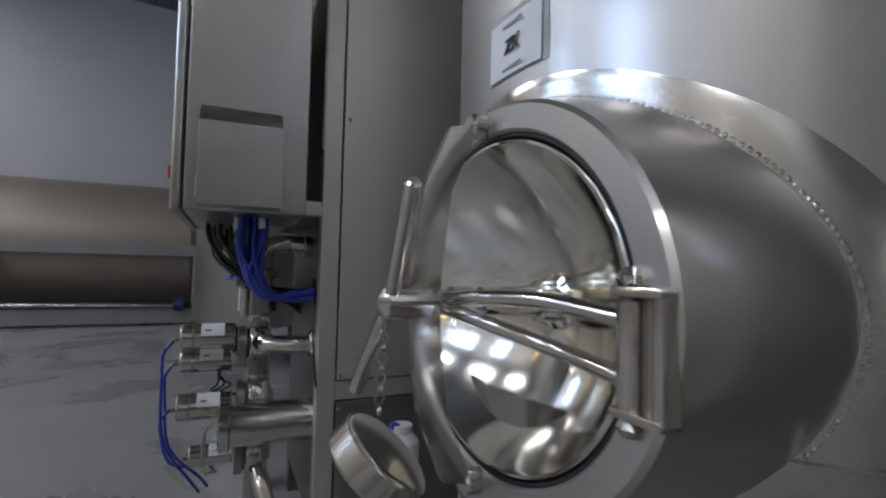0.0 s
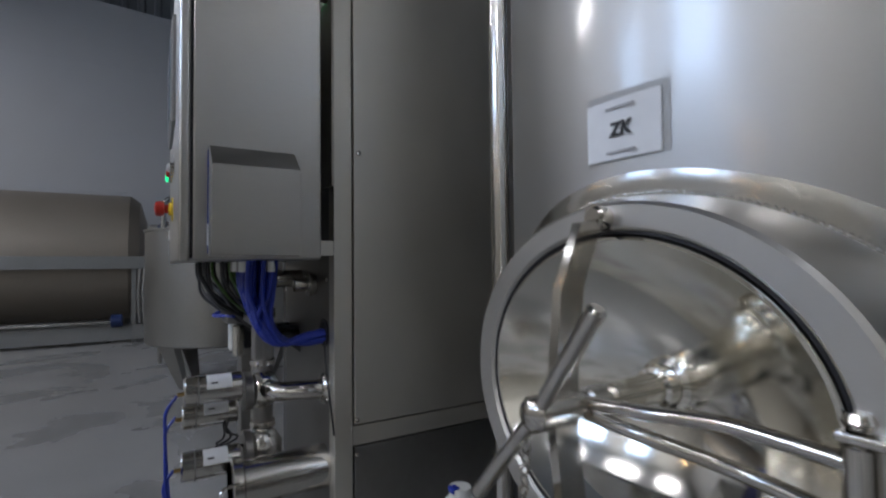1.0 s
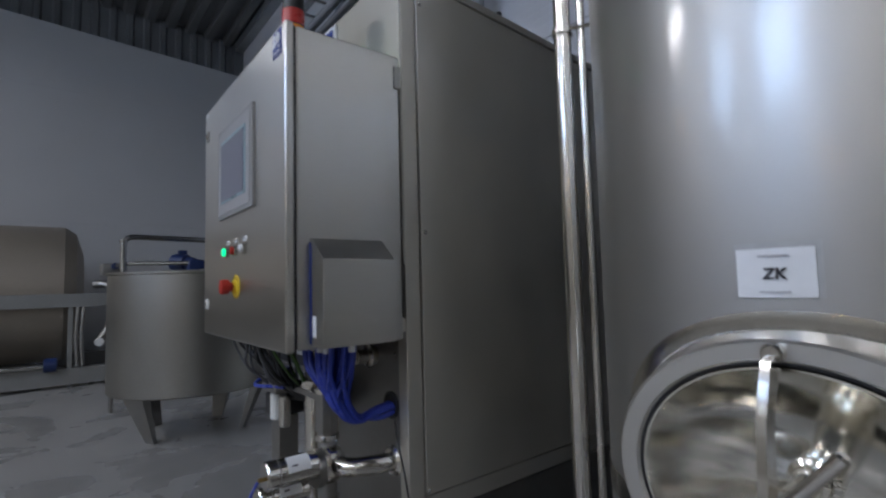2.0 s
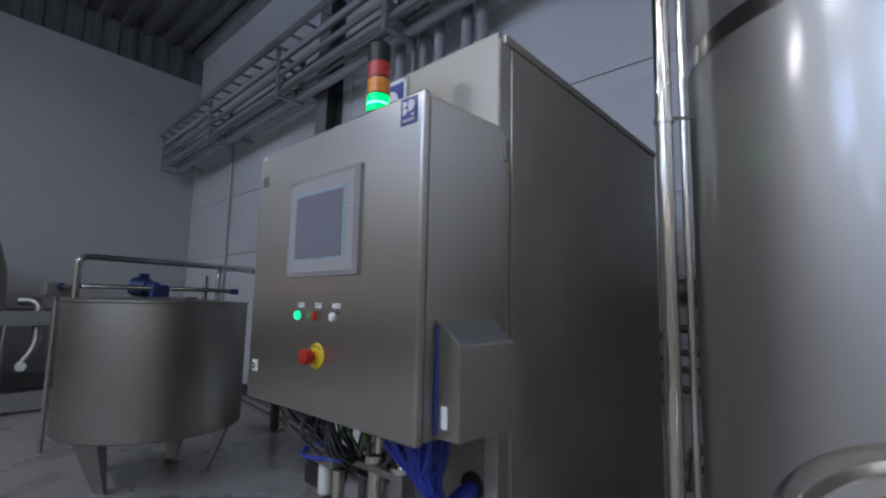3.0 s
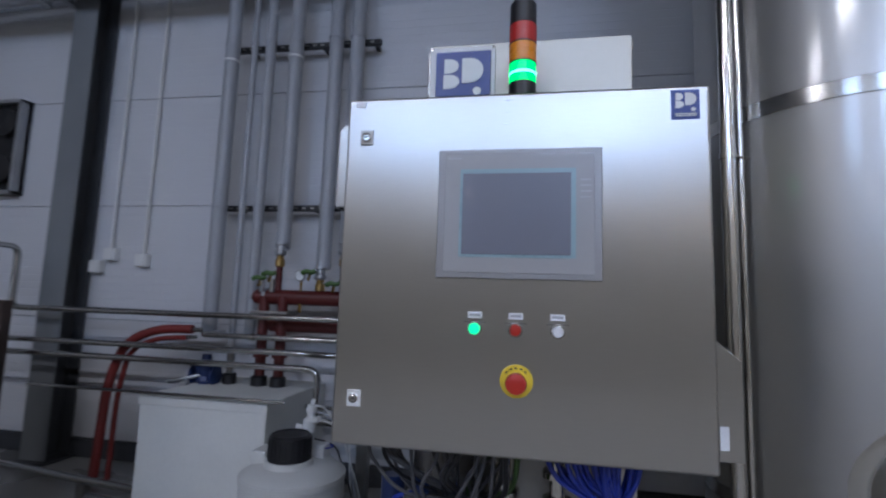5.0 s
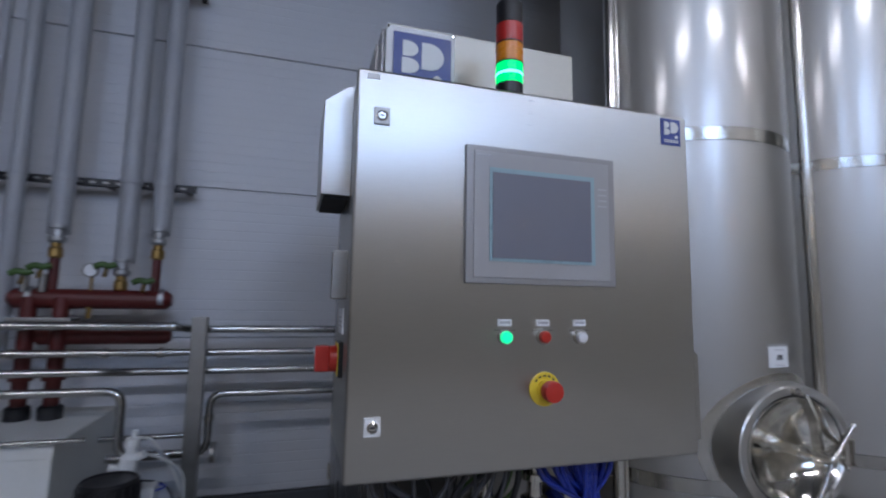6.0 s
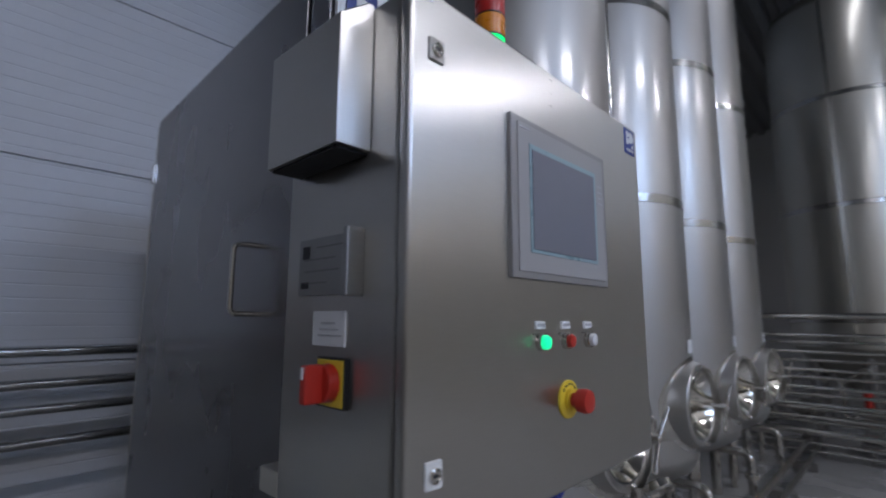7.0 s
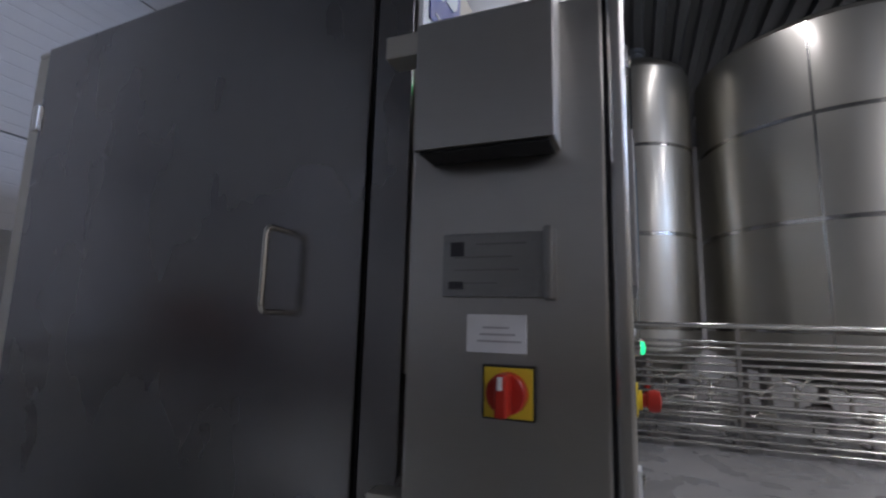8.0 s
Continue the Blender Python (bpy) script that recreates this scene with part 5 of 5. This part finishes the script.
for k in range(6):
    z = LZ0 + 0.10 + 0.12 * k
    part("slat", box(LX0 + 0.03, LX0 + 0.24, 2.215, 2.255, z, z + 0.035, 0.003), M["galv"], lv)
for z in (LZ0 + 0.21, LZ0 + 0.61):
    part("fan_housing", lathe([(0, 0.10), (0.09, 0.12), (0.1, 0.08), (0.1, 0)], (LX0 + 0.36, 2.285, z), (0, -1, 0), 24), M["black"], lv)
for x, z0, z1 in ((-6.33, 0.2, 3.75), (-3.22, 1.58, 3.9), (-2.92, 1.54, 3.9)):
    cd = thing("conduit", (x, 2.27, z0), "thin grey conduit fixed to the wall", "conduit", "wall conduits")
    part("tube", cyl((x, 2.27, z0), (x, 2.27, z1), 0.010 if x > -5 else 0.018, 10), M["white" if x > -5 else "galv"], cd)
for x, z in ((-3.33, 1.448), (-3.21, 1.548), (-2.924, 1.504)):
    jb = thing("junction_box", (x, 2.27, z), "small grey junction box on the wall", "junction box", "junction boxes")
    part("box", box(x - 0.05, x + 0.05, 2.24, 2.3, z - 0.05, z + 0.05, 0.006), M["white"], jb)
    part("cover", box(x - 0.042, x + 0.042, 2.234, 2.241, z - 0.042, z + 0.042, 0.002), M["white"], jb)

# red hose and blue valve near the column
rh = thing("red_hose", (-2.4, 1.9, 0), "thick red hose bending down to the floor", "hose")
part("hose", tube([(-2.21, 1.97, 0.952), (-2.45, 1.95, 0.95), (-2.67, 1.92, 0.86), (-2.76, 1.90, 0.6), (-2.78, 1.88, -0.045)], 0.03, 0.16, 16), M["hose_red"], rh)
part("hose", tube([(-2.22, 1.93, 0.90), (-2.45, 1.92, 0.885), (-2.62, 1.9, 0.80), (-2.68, 1.9, 0.5), (-2.69, 1.9, -0.045)], 0.017, 0.14, 14), M["hose_red"], rh)
part("hose_tail", cyl((-2.23, 1.97, 0.952), (-2.14, 1.97, 0.952), 0.016, 14), M["pipe"], rh)
part("hose_tail", cyl((-2.24, 1.93, 0.90), (-2.15, 1.93, 0.905), 0.014, 14), M["pipe"], rh)
rise(rh, 0.067)
BX = -2.08
bv = thing("blue_valve", (BX, 1.96, 0.60), "blue enamelled valve with a steel lever", "valve")
part("body", lathe([(0, 0.045), (0.02, 0.06), (0.05, 0.05), (0.10, 0.07), (0.13, 0.07), (0.15, 0.035), (0.19, 0.028)], (BX, 1.96, 0.60), seg=24), M["blue_paint"], bv)
for dx in (-0.085, 0.065):
    part("flange", lathe([(0, 0.05), (0.004, 0.066), (0.016, 0.066), (0.02, 0.05)], (BX + dx, 1.96, 0.655), (1, 0, 0), 24), M["blue_paint"], bv)
part("lever", tube([(BX, 1.92, 0.66), (BX - 0.10, 1.88, 0.635), (BX - 0.20, 1.87, 0.615)], 0.013, 0.04, 10), M["galv"], bv)
part("nut", cyl((BX - 0.10, 1.86, 0.60), (BX - 0.05, 1.86, 0.60), 0.022, 6), M["galv"], bv)
bs = thing("black_pipe_stub", (-1.93, 2.0, 0.60), "short pipe stub in a black rubber collar", "pipe stub")
part("collar", cyl((-1.93, 2.0, 0.60), (-1.93, 2.0, 0.67), 0.045, 18, bev=0.006), M["black"], bs)
part("stub", cyl((-1.93, 2.0, 0.67), (-1.93, 2.0, 0.80), 0.022, 14), M["dull"], bs)
rise(bv, 0.072)
rise(bs, 0.072)

# plastic barrel
part("top_edge", box(-2.165, -1.365, 1.502, 1.512, 0.62, 0.674, 0.003), M["cream"], pw)
BAX, BAY = -1.08, 1.28
ba = thing("plastic_barrel", (BAX, BAY, 0), "milky plastic barrel with a black screw cap", "barrel")
part("drum", lathe([(0.0, 0.225), (0.01, 0.24), (0.36, 0.245), (0.39, 0.24), (0.395, 0.249), (0.42, 0.249), (0.425, 0.235), (0.455, 0.20), (0.47, 0.12), (0.471, 0)], (BAX, BAY, 0), seg=48), M["hdpe"], ba)
cap_ = part("screw_cap", lathe([(0, 0.100), (0.11, 0.097), (0.12, 0.088), (0.113, 0.08), (0.113, 0)], (BAX - 0.005, BAY - 0.04, 0.488), seg=40), M["black"], ba, "black ribbed screw cap")
for k in range(24):
    a = 2 * math.pi * k / 24
    rx, ry = BAX - 0.005 + 0.0985 * math.cos(a), BAY - 0.04 + 0.0985 * math.sin(a)
    part("rib", cyl((rx, ry, 0.49), (rx, ry, 0.59), 0.0035, 6), M["black"], cap_)
part("neck", lathe([(0, 0.115), (0.025, 0.108), (0.03, 0.09)], (BAX - 0.005, BAY - 0.04, 0.465), seg=36), M["hdpe"], ba)
part("grip_block", box(BAX - 0.20, BAX - 0.12, BAY - 0.06, BAY + 0.06, 0.43, 0.52, 0.018), M["hdpe"], ba)
part("lid_plate", box(BAX - 0.11, BAX + 0.12, BAY + 0.07, BAY + 0.16, 0.45, 0.53, 0.014), M["white"], ba)
dl = thing("dosing_lance", (-0.93, 1.02, 0.55), "white dosing fitting with clear hoses on the barrel", "fitting")
part("fitting", lathe([(0, 0.022), (0.05, 0.022), (0.055, 0.036), (0.11, 0.034), (0.125, 0.02), (0.15, 0.02), (0.152, 0.028), (0.185, 0.026), (0.19, 0.012), (0.215, 0.011)], (-0.93, 1.02, 0.575), (0.12, 0, 1), 20), M["white"], dl)
part("side_nozzle", cyl((-0.925, 1.02, 0.66), (-0.86, 1.0, 0.70), 0.015, 12), M["white"], dl)
part("side_nozzle", cyl((-0.93, 1.02, 0.64), (-0.985, 1.0, 0.655), 0.014, 12), M["white"], dl)
for k in range(3):
    part("hose", tube([(-0.90, 1.02, 0.76 - 0.03 * k), (-0.85 + 0.01 * k, 1.04, 0.75 - 0.035 * k), (-0.77 + 0.02 * k, 1.1, 0.60), (-0.68 - 0.025 * k, 1.15, 0.30), (-0.62, 1.15, 0.02)], 0.0055, 0.08, 10), M["hdpe" if k != 1 else "grey_plastic"], dl)
part("black_lead", tube([(-0.88, 1.0, 0.6), (-0.78, 1.04, 0.57), (-0.70, 1.1, 0.3), (-0.66, 1.12, 0.02)], 0.004, 0.06, 8), M["black"], dl)
part("cable_coil", tube([(-0.83, 0.98, 0.56), (-0.79, 0.96, 0.57), (-0.77, 1.0, 0.57), (-0.81, 1.03, 0.57), (-0.84, 1.0, 0.56)], 0.004, 0.03, 8), M["blue_hose"], dl)
dl.location += Vector((-0.155, 0.40, -0.055))

# ---- pipes between machine and first tank, on the wall ----
rbp = thing("rear_pipes", (0.7, 1.95, 0.3), "dark stainless pipes behind the tanks along the wall", "pipe")
for pts, r in (([(0.2, 1.95, 1.335), (5.2, 1.95, 1.335)], 0.085), ([(0.2, 1.9, 1.145), (0.40, 1.9, 1.145), (0.40, 1.9, 0.80), (5.0, 1.9, 0.80)], 0.022), ([(0.2, 1.98, 1.025), (5.0, 1.98, 1.025)], 0.02), ([(0.2, 1.98, 0.94), (5.0, 1.98, 0.905)], 0.02), ([(0.2, 1.98, 0.84), (0.38, 1.98, 0.84)], 0.02), ([(0.2, 1.9, 0.40), (0.31, 1.9, 0.40), (0.31, 1.9, 0.585), (5.0, 1.9, 0.585)], 0.03), ([(0.2, 1.98, 0.47), (5.0, 1.98, 0.47)], 0.022)):
    part("pipe_run", tube(pts, r, 0.06, 16), M["pipe"], rbp)
for x in (1.5, 3.5, 5.0):
    part("support", box(x - 0.03, x + 0.03, 2.0, 2.06, 0, 1.43, 0.004), M["dull"], rbp)

# ---- valve line along the tank fronts ----
vlx = thing("outlet_manifold", (3.0, 0.33, 0.1), "low polished outlet pipe along the tank fronts", "pipe")
part("pipe_run", cyl((1.0, 0.33, 0.13), (5.2, 0.33, 0.13), 0.026, 16), M["polished"], vlx)
part("pipe_run", cyl((1.0, 0.24, 0.10), (5.2, 0.24, 0.10), 0.02, 16), M["pipe"], vlx)
for x in (1.4, 2.4, 3.4, 4.4, 5.1):
    part("support", box(x - 0.02, x + 0.02, 0.2, 0.37, 0.0, 0.075, 0.003), M["dull"], vlx)
# clutter seen through the far pipe rack
rng = random.Random(9)
for k in range(11):
    x, y = 5.3 + 0.22 * rng.random(), 0.7 - 0.42 * k + 0.12 * rng.random()
    pu = thing("cellar_pump", (x, y, 0), "stainless pump and pipework behind the rack", "pump", "pumps at the far end")
    zm = 0.26 + 0.22 * rng.random()
    part("base", box(x - 0.16, x + 0.16, y - 0.10, y + 0.10, 0.08, 0.11, 0.006), M["pipe"], pu)
    for fx in (-0.13, 0.13):
        part("foot", cyl((x + fx, y, 0), (x + fx, y, 0.085), 0.02, 10), M["pipe"], pu)
    part("motor", lathe([(0, 0.05), (0.02, 0.085), (0.17, 0.085), (0.175, 0.095), (0.19, 0.095), (0.2, 0.06), (0.26, 0.055)], (x - 0.05, y - 0.14, zm), (0, 1, 0), 20), M["polished"], pu)
    part("pedestal", box(x - 0.09, x - 0.01, y - 0.06, y + 0.06, 0.105, zm - 0.06, 0.008), M["pipe"], pu)
    part("pipe", tube([(x - 0.05, y + 0.10, zm), (x - 0.05, y + 0.19, zm), (x - 0.05, y + 0.19, 0.62 + 0.25 * rng.random()), (x + 0.15, y + 0.26, 0.70)], 0.022, 0.06, 12), M["polished"], pu)
    part("cross_pipe", tube([(x - 0.1, y - 0.18, 0.55 + 0.3 * rng.random()), (x - 0.05, y, 0.52 + 0.3 * rng.random()), (x, y + 0.2, 0.5 + 0.2 * rng.random())], 0.018, 0.05, 10), M["polished"], pu)
    if k == 2:
        part("valve_cap", cyl((x - 0.12, y, 0.42), (x - 0.12, y, 0.60), 0.035, 16, bev=0.006), M["red"], pu, "red plastic valve cap")
